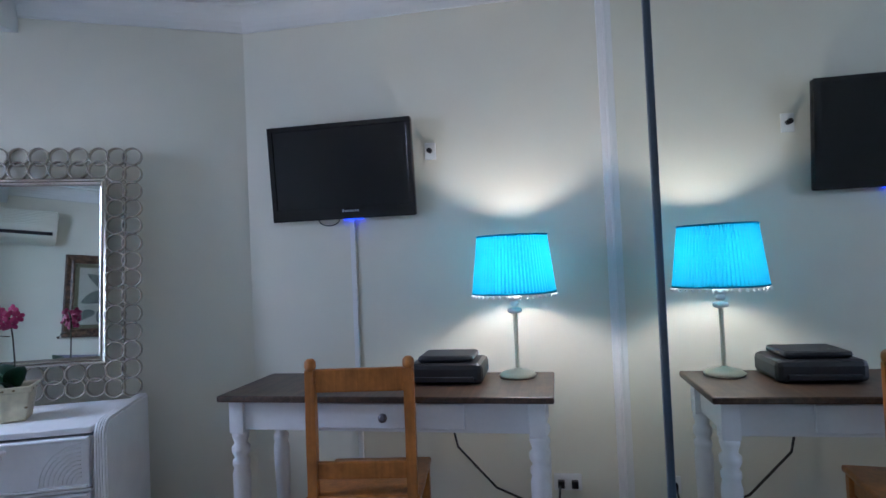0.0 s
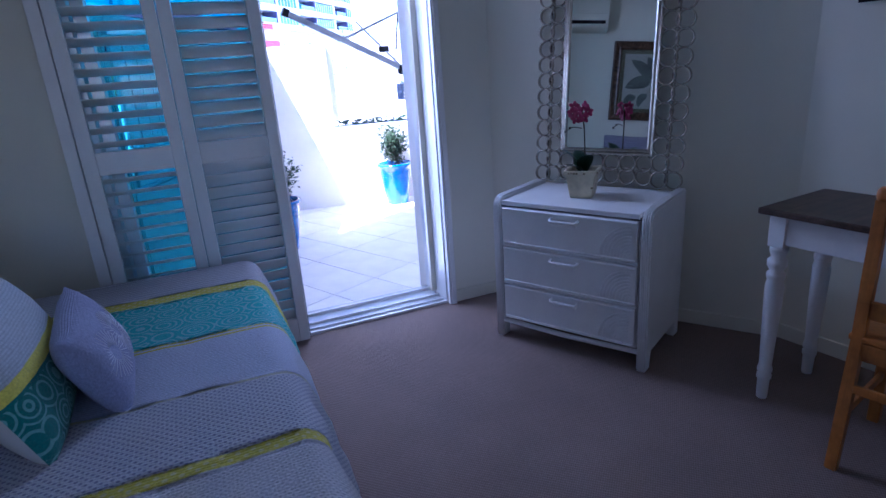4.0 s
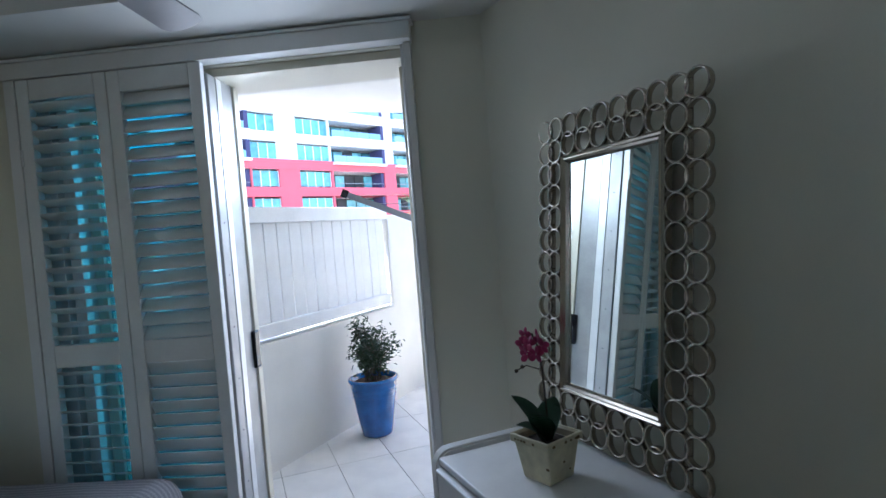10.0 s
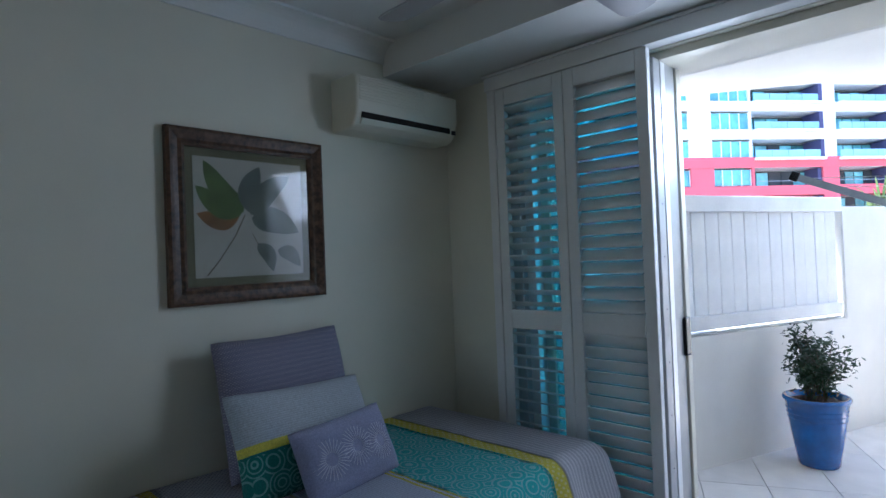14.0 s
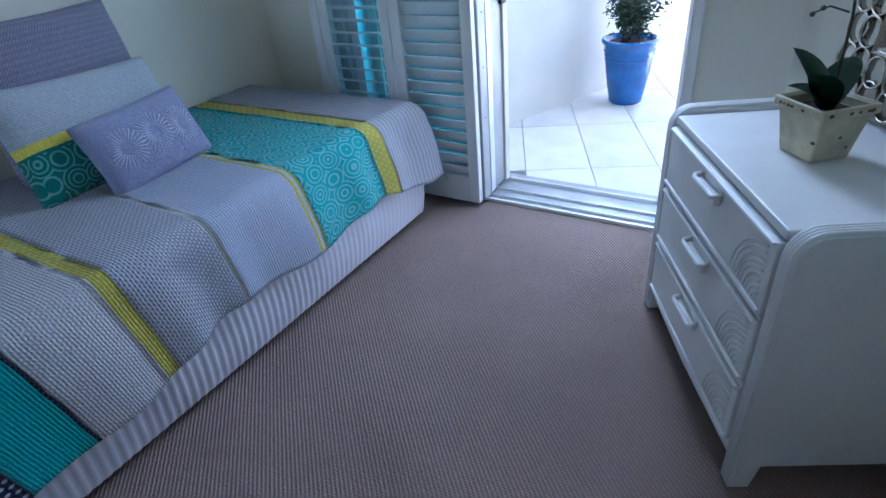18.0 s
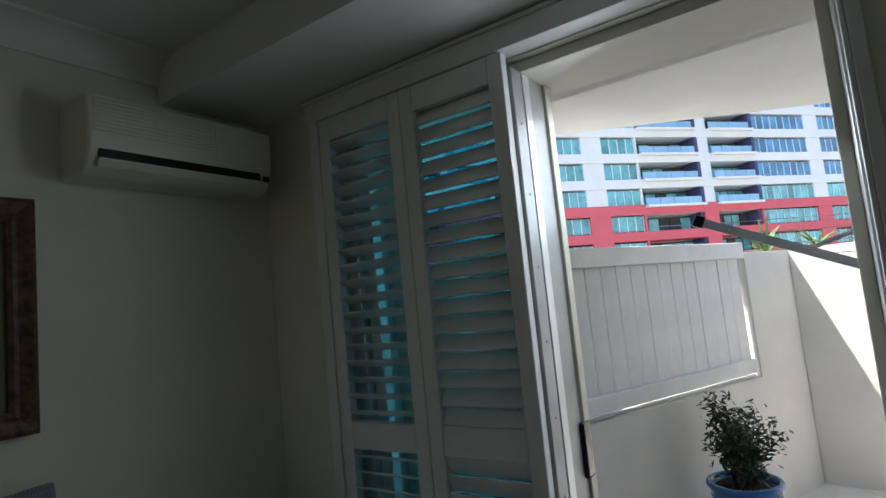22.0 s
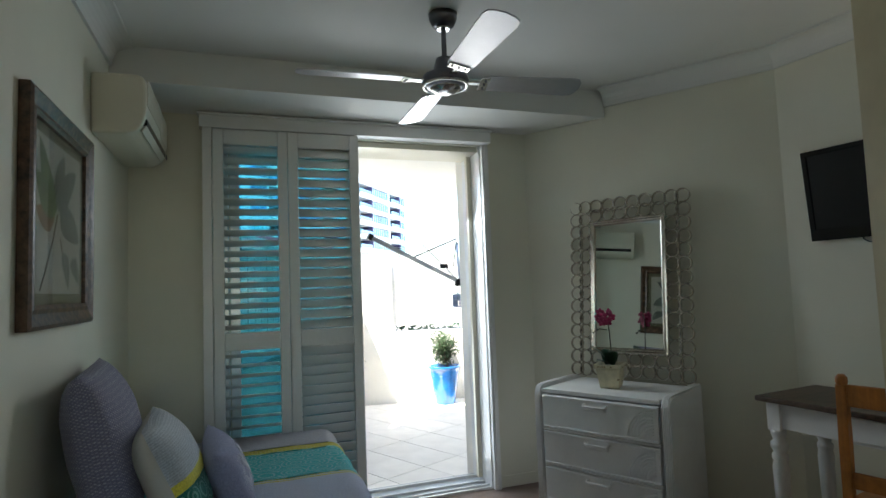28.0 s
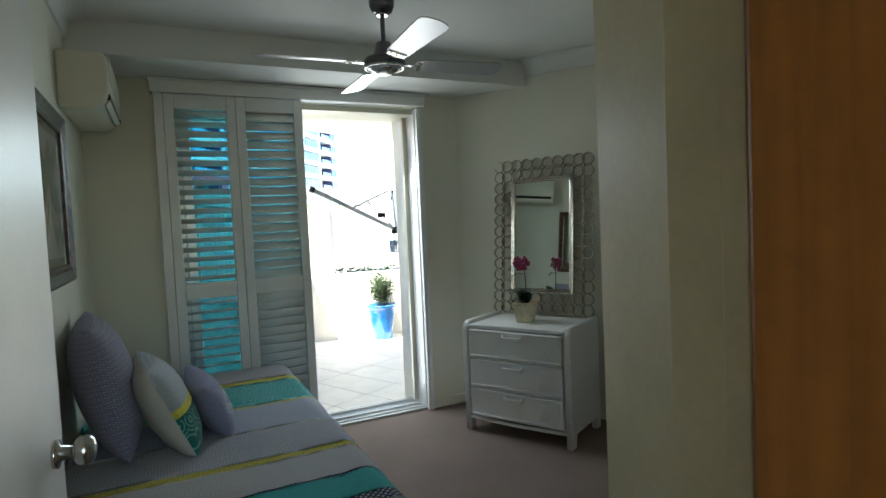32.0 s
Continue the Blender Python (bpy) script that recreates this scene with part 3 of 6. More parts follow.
box(bm, 0.3475, -0.095, 0.0, 0.3515, -0.066, 2.045, bevel=0.0015)
part("door_stop", bm, M["cream"], frame_e)
bm = bmesh.new()
box(bm, -0.459, -0.125, 0.0, -0.44, 0.036, 2.06, bevel=0.003)
part("jamb", bm, M["cream"], frame_e)
bm = bmesh.new()
box(bm, -0.44, -0.125, 2.045, 0.352, 0.036, 2.078, bevel=0.003)
part("head", bm, M["cream"], frame_e)
bm = bmesh.new()
box(bm, 0.3492, -0.061, 0.970, 0.3515, -0.037, 1.032, bevel=0.001)
box(bm, 0.3486, -0.037, 0.979, 0.3515, -0.029, 1.022, bevel=0.001)
sp = part("strike_plate", bm, M["plate"], frame_e, "tarnished metal strike plate")
for z in (0.977, 1.025):
    bm = bmesh.new()
    rod(bm, (0.3482, -0.050, z), (0.3493, -0.050, z), 0.0035, seg=10)
    part("screw", bm, M["plate"], sp)
bm = bmesh.new()
box(bm, 0.3480, -0.056, 0.988, 0.3493, -0.042, 1.014)
part("latch_hole", bm, M["darkplastic"], sp)

for y in (0.0075, 0.016):
    bm = bmesh.new()
    rod(bm, (0.3735, y, 0.0), (0.3735, y, 2.06), 0.0035, seg=8)
    part("bead", bm, M["cream"], frame_e)

# old filled holes on the wall end beside the strike plate
for y, z, r in ((0.026, 0.992, 0.008), (0.030, 1.03, 0.005), (0.04, 0.975, 0.004)):
    bm = bmesh.new()
    torus(bm, r, 0.0012, seg=20, ring=6, m=Matrix.Translation((0.3746 + 0.337 * (y - 0.012), y, z)) @ pose(0, 0, 0, 0, -90, 0) @ pose(0, 0, 0, -18.6, 0, 0))
    part("filled_hole", bm, M["cream"], frame_e, "painted-over filler ring")

# timber joinery on the hall side
tim = thing("hall_panelling", (0, 0, 0), "honey-coloured timber panelling on the hall side of the doorway", "panelling")
for name, b in (("architrave", (0.304, -0.42, 0.0, 0.35, -0.125, 2.40)),
                ("panel", (0.306, -1.58, 0.0, 0.335, -0.421, 2.40)), ("rail", (0.299, -1.58, 2.20, 0.3055, -0.421, 2.40))):
    bm = bmesh.new()
    box(bm, *b, bevel=0.006)
    part(name, bm, M["doorwood"], tim)
bm = bmesh.new()
box(bm, 0.36, -1.7, 0.0, 0.55, -0.101, CEIL)
setting("wall_hall_east", bm, M["wall"])
# unseen back wall, its opening made up to hold the fill lamp
bm = bmesh.new()
box(bm, -0.7, -1.80, 0.0, 0.56, -1.66, 0.80)
box(bm, -0.7, -1.80, 2.10, 0.56, -1.66, CEIL)
box(bm, -0.7, -1.80, 0.80, -0.38, -1.66, 2.10)
box(bm, 0.28, -1.80, 0.80, 0.56, -1.66, 2.10)
setting("wall_hall_back", bm, M["wall"], "unseen cream painted hall wall, opened for the added fill lamp")

# door leaf, standing open along the west wall
leaf = thing("entry_door", (-0.432, 0.03, 0.0), "white painted hinged door standing open with a glass knob", "door", turn=84.5)
bm = bmesh.new()
box(bm, 0.0, 0.0, 0.012, 0.80, 0.036, 2.03, bevel=0.003)
part("leaf", bm, M["trim"], leaf)
knob = None
for s in (-1, 1):
    y0 = 0.0 if s < 0 else 0.036
    bm = bmesh.new()
    turned(bm, [(0.026, 0.0), (0.026, 0.006), (0.014, 0.010), (0.010, 0.03)], m=Matrix.Translation((0.745, y0, 0.97)) @ pose(0, 0, 0, 90 if s < 0 else -90))
    rose = part("door_knob", bm, M["chrome"], leaf, "chrome rose with a clear glass knob")
    bm = bmesh.new()
    turned(bm, [(0.011, 0.028), (0.022, 0.034), (0.028, 0.044), (0.028, 0.052), (0.022, 0.062), (0.008, 0.066)], seg=12, m=Matrix.Translation((0.745, y0, 0.97)) @ pose(0, 0, 0, 90 if s < 0 else -90))
    part("knob", bm, M["chrome"], rose)
bm = bmesh.new()
box(bm, 0.8001, 0.008, 0.93, 0.8015, 0.028, 1.01)
part("latch_plate", bm, M["plate"], leaf)
for z in (0.25, 1.78):
    bm = bmesh.new()
    rod(bm, (-0.004, 0.04, z - 0.045), (-0.004, 0.04, z + 0.045), 0.006)
    part("hinge", bm, M["chrome"], leaf)

# ---- sliding door and plantation shutters ----
sd = thing("sliding_door", (0, 0, 0), "white aluminium sliding glass door slid open behind the shutters", "sliding door")
for name, b, m in (("jamb", (1.478, 3.275, 0.0, 1.494, 3.585, 2.171), "track"), ("jamb", (-0.109, 3.275, 0.0, -0.05, 3.585, 2.171), "track"),
                   ("head", (-0.05, 3.30, 2.135, 1.478, 3.585, 2.171), "ac"),
                   ("sill_rail", (-0.05, 3.268, 0.0, 1.478, 3.280, 0.018), "track"), ("sill_rail", (-0.05, 3.310, 0.0, 1.478, 3.317, 0.022), "track"),
                   ("sill_rail", (-0.05, 3.385, 0.0, 1.478, 3.392, 0.022), "track"), ("sill_rail", (-0.05, 3.50, 0.0, 1.478, 3.510, 0.026), "track"),
                   ("sill_tray", (-0.05, 3.280, 0.0, 1.478, 3.585, 0.008), "sillgrey")):
    bm = bmesh.new()
    box(bm, *b, bevel=0.003)
    part(name, bm, M[m], sd)
bm = bmesh.new()
box(bm, 1.448, 3.42, 0.03, 1.478, 3.455, 2.135, bevel=0.003)
part("meeting_strip", bm, M["ac"], sd, "cream door closing strip")
for i, (x0, x1, y, mt) in enumerate(((-0.04, 0.685, 3.30, "track"), (-0.049, 0.69, 3.455, "ac"))):
    panel = bpy.data.objects.new("door_panel", None)
    scene.collection.objects.link(panel)
    panel.parent = sd
    for b in ((x0, y, 0.032, x0 + 0.05, y + 0.045, 2.13), (x1 - 0.05, y, 0.032, x1, y + 0.045, 2.13)):
        bm = bmesh.new()
        box(bm, *b, bevel=0.003)
        part("stile", bm, M[mt], panel)
    for z0, z1 in ((0.032, 0.10), (2.07, 2.13)):
        bm = bmesh.new()
        box(bm, x0 + 0.05, y, z0, x1 - 0.05, y + 0.045, z1, bevel=0.003)
        part("rail", bm, M["track"], panel)
    if i == 1:
        bm = bmesh.new()
        box(bm, x0 + 0.05, y + 0.018, 0.10, x1 - 0.05, y + 0.024, 2.07)
        part("glass", bm, M["tealglass"], panel, "teal tinted door glass")
        bm = bmesh.new()
        box(bm, x1 - 0.012, y - 0.028, 0.86, x1 + 0.006, y + 0.03, 1.03, bevel=0.008)
        part("handle", bm, M["black"], panel, "black pull handle")

bm = bmesh.new()
box(bm, 0.655, 3.232, 0.023, 0.682, 3.298, 2.134, bevel=0.003)
box(bm, 0.655, 3.347, 0.033, 0.680, 3.452, 2.134, bevel=0.002)
post = part("pocket_post", bm, M["sillgrey"], sd, "dull aluminium post with small screw heads")
for k in range(9):
    bm = bmesh.new()
    rod(bm, (0.6815, 3.266, 0.2 + 0.22 * k), (0.6835, 3.266, 0.2 + 0.22 * k), 0.004, seg=8)
    part("screw", bm, M["darksteel"], post)

hd = thing("door_architrave", (0, 0, 0), "white painted timber architrave over the shutters and sliding door", "architrave")
for name, b in (("header", (-0.19, 3.19, 2.176, 1.53, 3.268, 2.245)), ("cap", (-0.20, 3.18, 2.245, 1.54, 3.268, 2.258)),
                ("side_board", (-0.175, 3.19, 0.0, -0.128, 3.268, 2.175)), ("side_board", (1.496, 3.232, 0.0, 1.525, 3.268, 2.175)),
                ("reveal", (1.484, 3.236, 0.0, 1.4955, 3.272, 2.171))):
    bm = bmesh.new()
    box(bm, *b, bevel=0.003)
    part(name, bm, M["trim"], hd)

slat_w, slat_t = 0.064, 0.009


def slat_mesh(length):
    bm = bmesh.new()
    ring = []
    for k in range(10):
        a = 2 * math.pi * k / 10
        ring.append((slat_w / 2 * math.cos(a), slat_t / 2 * math.sin(a)))
    vs = [[bm.verts.new((x, py, pz)) for py, pz in ring] for x in (-length / 2, length / 2)]
    for k in range(10):
        bm.faces.new((vs[0][k], vs[1][k], vs[1][(k + 1) % 10], vs[0][(k + 1) % 10])).smooth = True
    bm.faces.new(vs[0])
    bm.faces.new(vs[1][::-1])
    bmesh.ops.recalc_face_normals(bm, faces=bm.faces)
    return mesh_of("louvre", bm, M["shutter"])


for i, (x0, x1, tilt_up, tilt_low) in enumerate(((-0.124, 0.268, 28, 23), (0.271, 0.672, -54, 66))):
    pan = thing("shutter", (0, 0, 0), "white timber plantation shutter panel with tilted louvres", "shutter", "plantation shutters")
    y0, y1 = 3.193, 3.228
    for name, b in (("stile", (x0, y0, 0.02, x0 + 0.055, y1, 2.172)), ("stile", (x1 - 0.052, y0, 0.02, x1, y1, 2.172)),
                    ("rail", (x0 + 0.055, y0, 2.085, x1 - 0.052, y1, 2.172)), ("rail", (x0 + 0.055, y0, 0.965, x1 - 0.052, y1, 1.06)),
                    ("rail", (x0 + 0.055, y0, 0.02, x1 - 0.052, y1, 0.145))):
        bm = bmesh.new()
        box(bm, *b, bevel=0.004)
        part(name, bm, M["shutter"], pan)
    me = slat_mesh(x1 - x0 - 0.107 - 0.004)
    for lo, hi, count, tilt in ((1.06, 2.085, 18, tilt_up), (0.145, 0.965, 15, tilt_low)):
        pitch = (hi - lo) / count
        for k in range(count):
            o = new("louvre", me)
            o.parent = pan
            o.matrix_local = Matrix.Translation(((x0 + 0.055 + x1 - 0.052) / 2, (y0 + y1) / 2, lo + pitch * (k + 0.5))) @ pose(0, 0, 0, -tilt + (9.0 * k / count if tilt < 0 else 0.0) + random.uniform(-2.0, 2.0))
    for z in (0.35, 1.85):
        bm = bmesh.new()
        box(bm, x0 - 0.0015 if i == 0 else x1 - 0.006, y0 - 0.004, z - 0.035, x0 + 0.008 if i == 0 else x1 + 0.0005, y0, z + 0.035, bevel=0.001)
        part("hinge", bm, M["track"], pan)

# ---- picture on the west wall ----
pic = thing("framed_print", (WX + 0.002, 2.06, 1.525), "square botanical leaf print in a mottled bronze frame on the wall", "picture")
h, fw = 0.34, 0.07
for k in range(4):
    bm = bmesh.new()
    # moulding piece with mitred ends: outer ridge, hollow, inner lip
    prof = [(0.0, 0.0), (0.0, 0.028), (0.012, 0.034), (0.026, 0.028), (0.045, 0.022), (0.058, 0.026), (fw, 0.020), (fw, 0.0)]
    ends = [[bm.verts.new((x, s * (h - d), h - d)) for d, x in prof] for s in (-1, 1)]
    n = len(prof)
    for j in range(n):
        bm.faces.new((ends[0][j], ends[0][(j + 1) % n], ends[1][(j + 1) % n], ends[1][j]))
    bmesh.ops.recalc_face_normals(bm, faces=bm.faces)
    bm.transform(pose(0, 0, 0, 90 * k))
    part("frame_side", bm, M["framewood"], pic)
bm = bmesh.new()
box(bm, 0.002, -0.275, -0.275, 0.008, 0.275, 0.275)
part("mat", bm, M["mat"], pic, "olive mat board")
bm = bmesh.new()
box(bm, 0.0082, -0.236, -0.237, 0.0098, 0.236, 0.237)
part("paper", bm, M["paper"], pic)


def leaf_print(root, tip, width, material, x):
    root, tip = Vector((0, *root)), Vector((0, *tip))
    d = tip - root
    s = Vector((0, -d.z, d.y)).normalized()
    bm = bmesh.new()
    n = 14
    top, bot = [], []
    for i in range(n + 1):
        f = i / n
        r = width * math.sin(math.pi * f ** 0.8) ** 0.8 * (1 + 0.05 * math.sin(9 * f)) if 0 < f < 1 else 0.0005
        c = root + d * f + s * (0.018 * math.sin(math.pi * f))
        top.append(c + s * r)
        bot.append(c - s * r)
    vt, vb = [bm.verts.new(p + Vector((x, 0, 0))) for p in top], [bm.verts.new(p + Vector((x, 0, 0))) for p in bot]
    for i in range(n):
        bm.faces.new((vt[i], vt[i + 1], vb[i + 1], vb[i]))
    bmesh.ops.recalc_face_normals(bm, faces=bm.faces)
    bmesh.ops.solidify(bm, geom=bm.faces[:], thickness=0.0006)
    part("printed_leaf", bm, M[material], pic)


# y grows to the picture's far side, z up
for k, (root, tip, wdt, m) in enumerate((((-0.055, 0.0), (-0.225, 0.012), 0.040, "leafrust"), ((-0.045, 0.012), (-0.228, 0.120), 0.046, "leafprint"),
                                         ((-0.035, 0.022), (-0.195, 0.222), 0.046, "leafprint"), ((-0.015, 0.025), (0.040, 0.215), 0.048, "leafgrey"),
                                         ((-0.005, 0.015), (0.180, 0.185), 0.048, "leafgrey"), ((0.0, 0.0), (0.218, -0.055), 0.056, "leafgrey"),
                                         ((0.025, -0.105), (0.092, -0.222), 0.034, "leafgrey"), ((0.115, -0.130), (0.222, -0.205), 0.034, "leafgrey"))):
    leaf_print(root, tip, wdt, m, 0.0102 + 0.00015 * k)
bm = bmesh.new()
tube(bm, [(0.0108, -0.03, 0.012), (0.0108, -0.07, -0.07), (0.0108, -0.14, -0.17), (0.0108, -0.19, -0.228)], 0.0022, 6)
tube(bm, [(0.0108, 0.0, -0.06), (0.0108, 0.015, -0.09), (0.0108, 0.025, -0.105)], 0.0016, 6)
part("printed_stem", bm, M["leafline"], pic)
bm = bmesh.new()
box(bm, 0.0125, -0.27, -0.27, 0.0145, 0.27, 0.27)
pg = part("glass", bm, M["picglass"], pic)
pg.visible_shadow = False

# ---- wall air conditioner ----
ac = thing("air_conditioner", (WX + 0.001, 2.81, 2.055), "ivory wall-mounted split air conditioner above the bed", "air conditioner")
bm = bmesh.new()
prof = [(0.0, -0.125), (0.13, -0.125), (0.165, -0.108), (0.188, -0.075), (0.198, -0.03), (0.200, 0.06), (0.192, 0.112), (0.17, 0.125), (0.0, 0.125)]
ends = [[bm.verts.new((x, s * 0.33, z)) for x, z in prof] for s in (-1, 1)]
n = len(prof)
for j in range(n):
    bm.faces.new((ends[0][j], ends[0][(j + 1) % n], ends[1][(j + 1) % n], ends[1][j]))
bm.faces.new(ends[0][::-1])
bm.faces.new(ends[1])
bmesh.ops.recalc_face_normals(bm, faces=bm.faces)
bmesh.ops.bevel(bm, geom=[e for e in bm.edges if all(abs(abs(v.co.y) - 0.33) < 1e-4 for v in e.verts)], offset=0.012, segments=3, affect="EDGES", profile=0.5)
part("body", bm, M["ac"], ac)
bm = bmesh.new()
box(bm, 0.184, -0.30, -0.082, 0.1985, 0.275, -0.052, bevel=0.003)
part("air_slot", bm, M["black"], ac, "dark air outlet slot")
bm = bmesh.new()
box(bm, -0.004, -0.30, -0.016, 0.004, 0.275, 0.016, bevel=0.003, m=Matrix.Translation((0.186, 0, -0.092)) @ pose(0, 0, 0, 0, 35, 0))
part("outlet_vane", bm, M["ac"], ac)
for k in range(9):
    bm = bmesh.new()
    z = 0.105 - k * 0.0125
    box(bm, 0.1985, -0.315, z - 0.0035, 0.2035, 0.08, z + 0.0035, bevel=0.001)
    part("grille_bar", bm, M["ac"], ac)
bm = bmesh.new()
box(bm, 0.1995, 0.282, -0.085, 0.2025, 0.312, -0.062, bevel=0.001)
part("display", bm, M["darkplastic"], ac)
bm = bmesh.new()
box(bm, 0.199, 0.09, -0.03, 0.2015, 0.325, 0.108, bevel=0.001)
part("front_panel", bm, M["ac"], ac)

# ---- ceiling fan ----
fan = thing("ceiling_fan", (0.845, 2.145, 0.022), "brushed metal ceiling fan with four silver blades hung from the ceiling", "ceiling fan")
bm = bmesh.new()
turned(bm, [(0.020, 2.352), (0.048, 2.358), (0.060, 2.385), (0.062, 2.4075)])
part("canopy", bm, M["darksteel"], fan)
bm = bmesh.new()
turned(bm, [(0.026, 2.340), (0.030, 2.346), (0.026, 2.3515)])
part("canopy_ring", bm, M["chrome"], fan)
bm = bmesh.new()
rod(bm, (0, 0, 2.20), (0, 0, 2.34), 0.011, seg=16)
part("rod", bm, M["darksteel"], fan)
bm = bmesh.new()
turned(bm, [(0.058, 2.145), (0.054, 2.152), (0.040, 2.198), (0.036, 2.212), (0.020, 2.216)])
part("collar", bm, M["darksteel"], fan)
bm = bmesh.new()
turned(bm, [(0.070, 2.085), (0.095, 2.098), (0.102, 2.115), (0.096, 2.134), (0.060, 2.148)], seg=36)
part("motor", bm, M["darksteel"], fan)
bm = bmesh.new()
torus(bm, 0.092, 0.007, seg=36, m=Matrix.Translation((0, 0, 2.094)))
part("motor_ring", bm, M["chrome"], fan, "polished chrome ring")
bm = bmesh.new()
turned(bm, [(0.012, 2.058), (0.040, 2.064), (0.062, 2.078), (0.070, 2.088)], seg=30)
part("motor_cap", bm, M["chrome"], fan)
for ang_b in (176.5, -6.5, -91.0, 88.5):
    m = pose(0, 0, 2.112, 0, 0, ang_b)
    bm = bmesh.new()
    g = bmesh.new()
    pts = [(0.155, -0.030), (0.165, -0.046), (0.19, -0.053), (0.40, -0.060), (0.570, -0.066), (0.598, -0.058), (0.612, -0.036), (0.618, 0.0), (0.612, 0.036), (0.598, 0.058), (0.570, 0.066), (0.40, 0.060), (0.19, 0.053), (0.165, 0.046), (0.155, 0.030)]
    f = g.faces.new([g.verts.new((x, y, 0)) for x, y in pts])
    ext = bmesh.ops.extrude_face_region(g, geom=[f])
    for v in ext["geom"]:
        if isinstance(v, bmesh.types.BMVert):
            v.co.z += 0.006
    bmesh.ops.recalc_face_normals(g, faces=g.faces)
    add_mesh(bm, g, m @ pose(0, 0, 0, -12))
    blade = part("blade", bm, M["silverfoil"], fan, "silver metal fan blade")
    bm = bmesh.new()
    box(bm, 0.085, -0.016, -0.004, 0.17, 0.016, 0.004, bevel=0.002, m=m)
    box(bm, 0.15, -0.045, -0.006, 0.19, 0.045, 0.0, bevel=0.002, m=m @ pose(0, 0, 0, -12))
    part("blade_arm", bm, M["chrome"], blade)
    for sy in (-0.028, 0.0, 0.028):
        bm = bmesh.new()
        turned(bm, [(0.005, -0.010), (0.005, -0.006)], seg=8, m=m @ pose(0, 0, 0, -12) @ Matrix.Translation((0.172, sy, 0)))
        part("screw", bm, M["darksteel"], blade)

# ---- bed ----
bed = thing("bed", (0, 0, 0), "single bed with white channel-quilted base against the wall", "bed")
bm = bmesh.new()
box(bm, -0.52, 1.115, 0.035, 0.452, 3.03, 0.33, bevel=0.055)
part("base", bm, M["base_cloth"], bed)
bm = bmesh.new()
ribs, rows = 64, 8
grid = []
for i in range(ribs * 4 + 1):
    y = 1.14 + (3.01 - 1.14) * i / (ribs * 4)
    swell = 0.0035 * abs(math.sin(math.pi * i / 4))
    grid.append([bm.verts.new((0.460 + swell + 0.028 * math.sin(math.pi * (0.1 + 0.8 * j / rows)), y, 0.035 + 0.29 * j / rows)) for j in range(rows + 1)])
for p, q in zip(grid, grid[1:]):
    for j in range(rows):
        bm.faces.new((p[j], q[j], q[j + 1], p[j + 1])).smooth = True
part("ribbed_side", bm, M["base_cloth"], bed, "white channel-stitched side of the bed base")
bm = bmesh.new()
box(bm, -0.525, 1.115, 0.33, 0.44, 3.035, 0.526, bevel=0.05)
part("mattress", bm, M["mattress"], bed)
for x, y in ((-0.45, 1.25), (0.35, 1.25), (-0.45, 2.95), (0.35, 2.95)):
    bm = bmesh.new()
    rod(bm, (x, y, 0.0), (x, y, 0.05), 0.025)
    part("foot", bm, M["black"], bed)

# the quilt: one sheet laid over the top, hanging at the side, the foot and the head
nx, ny = 72, 150
TOPZ, EX, Y0, Y1 = 0.542, 0.402, 1.095, 3.03


def side_drop(b):
    """How far the quilt hangs over the bed's long side."""
    return 0.312 + 0.012 * math.sin(b * 9) + 0.075 * min(1.0, max(0.0, (1.85 - b) / 0.6)) + 0.05 * min(1.0, max(0.0, (b - 2.7) / 0.3))




def askew(a, b):
    """The bands lie a little crooked: near the foot they run towards the foot on the wall side."""
    return b + 0.045 * max(0.0, (EX - a) / 0.93) * min(1.0, max(0.0, (1.75 - b) / 0.5))


cols = []
for i in range(nx + 1):
    row = []
    a = -0.53 + i * (EX + 0.53 + 0.46) / nx
    for j in range(ny + 1):
        b = 0.76 + j * (3.36 - 0.76) / ny
        du, dv = max(0.0, a - EX) * side_drop(b) / 0.46, max(0.0, Y0 - b, b - Y1)
        x, y = min(a, EX), min(max(b, Y0), Y1)
        r = 0.06

        def fall(d):
            if d < r * math.pi / 2:
                return r * math.sin(d / r), r * (1 - math.cos(d / r))
            return r, r + d - r * math.pi / 2

        hx, zx = fall(du)
        hy, zy = fall(dv)
        z = TOPZ - max(zx, zy) - 0.25 * min(zx, zy) + 0.012 * math.sin(a * 6) * min(1, zy / 0.3)
        flare = 0.13 * (min(0.36, max(zx, zy)) / 0.36) ** 2
        fold = 0.010 * math.sin(b * 23 + 1.3 * math.sin(b * 7)) * min(1, zx / 0.12)
        x += hx + (flare * 0.35 + fold + 0.042 * min(1.0, zx / 0.2) if du else 0.0) + (0.015 * min(zx, zy) / 0.3 if du and dv else 0)
        s = -1 if b < Y0 else 1
        y += s * (hy + (0.010 * math.sin(a * 21 + 0.8) * min(1, zy / 0.12) + 0.02 * zy if dv else 0.0)) + (s * 0.03 * min(zx, zy) / 0.3 if du and dv else 0)
        soft = 0.007 * noise.noise(Vector((a * 4, b * 4, 0))) + 0.003 * noise.noise(Vector((a * 14, b * 14, 3)))
        y += 0.22 * max(0.0, zx - 0.04) * min(1.0, max(0.0, (2.0 - b) / 0.7)) * (0.0 if dv else 1.0 if b > Y0 + 0.1 else (b - Y0) / 0.1) if du else 0.0
        row.append((x, y, max(z, 0.06) + (soft if not du and not dv else 0)))
    cols.append(row)
quilt = thing("quilt", (0, 0, 0), "banded teal grey and yellow quilt spread over the single bed", "quilt")
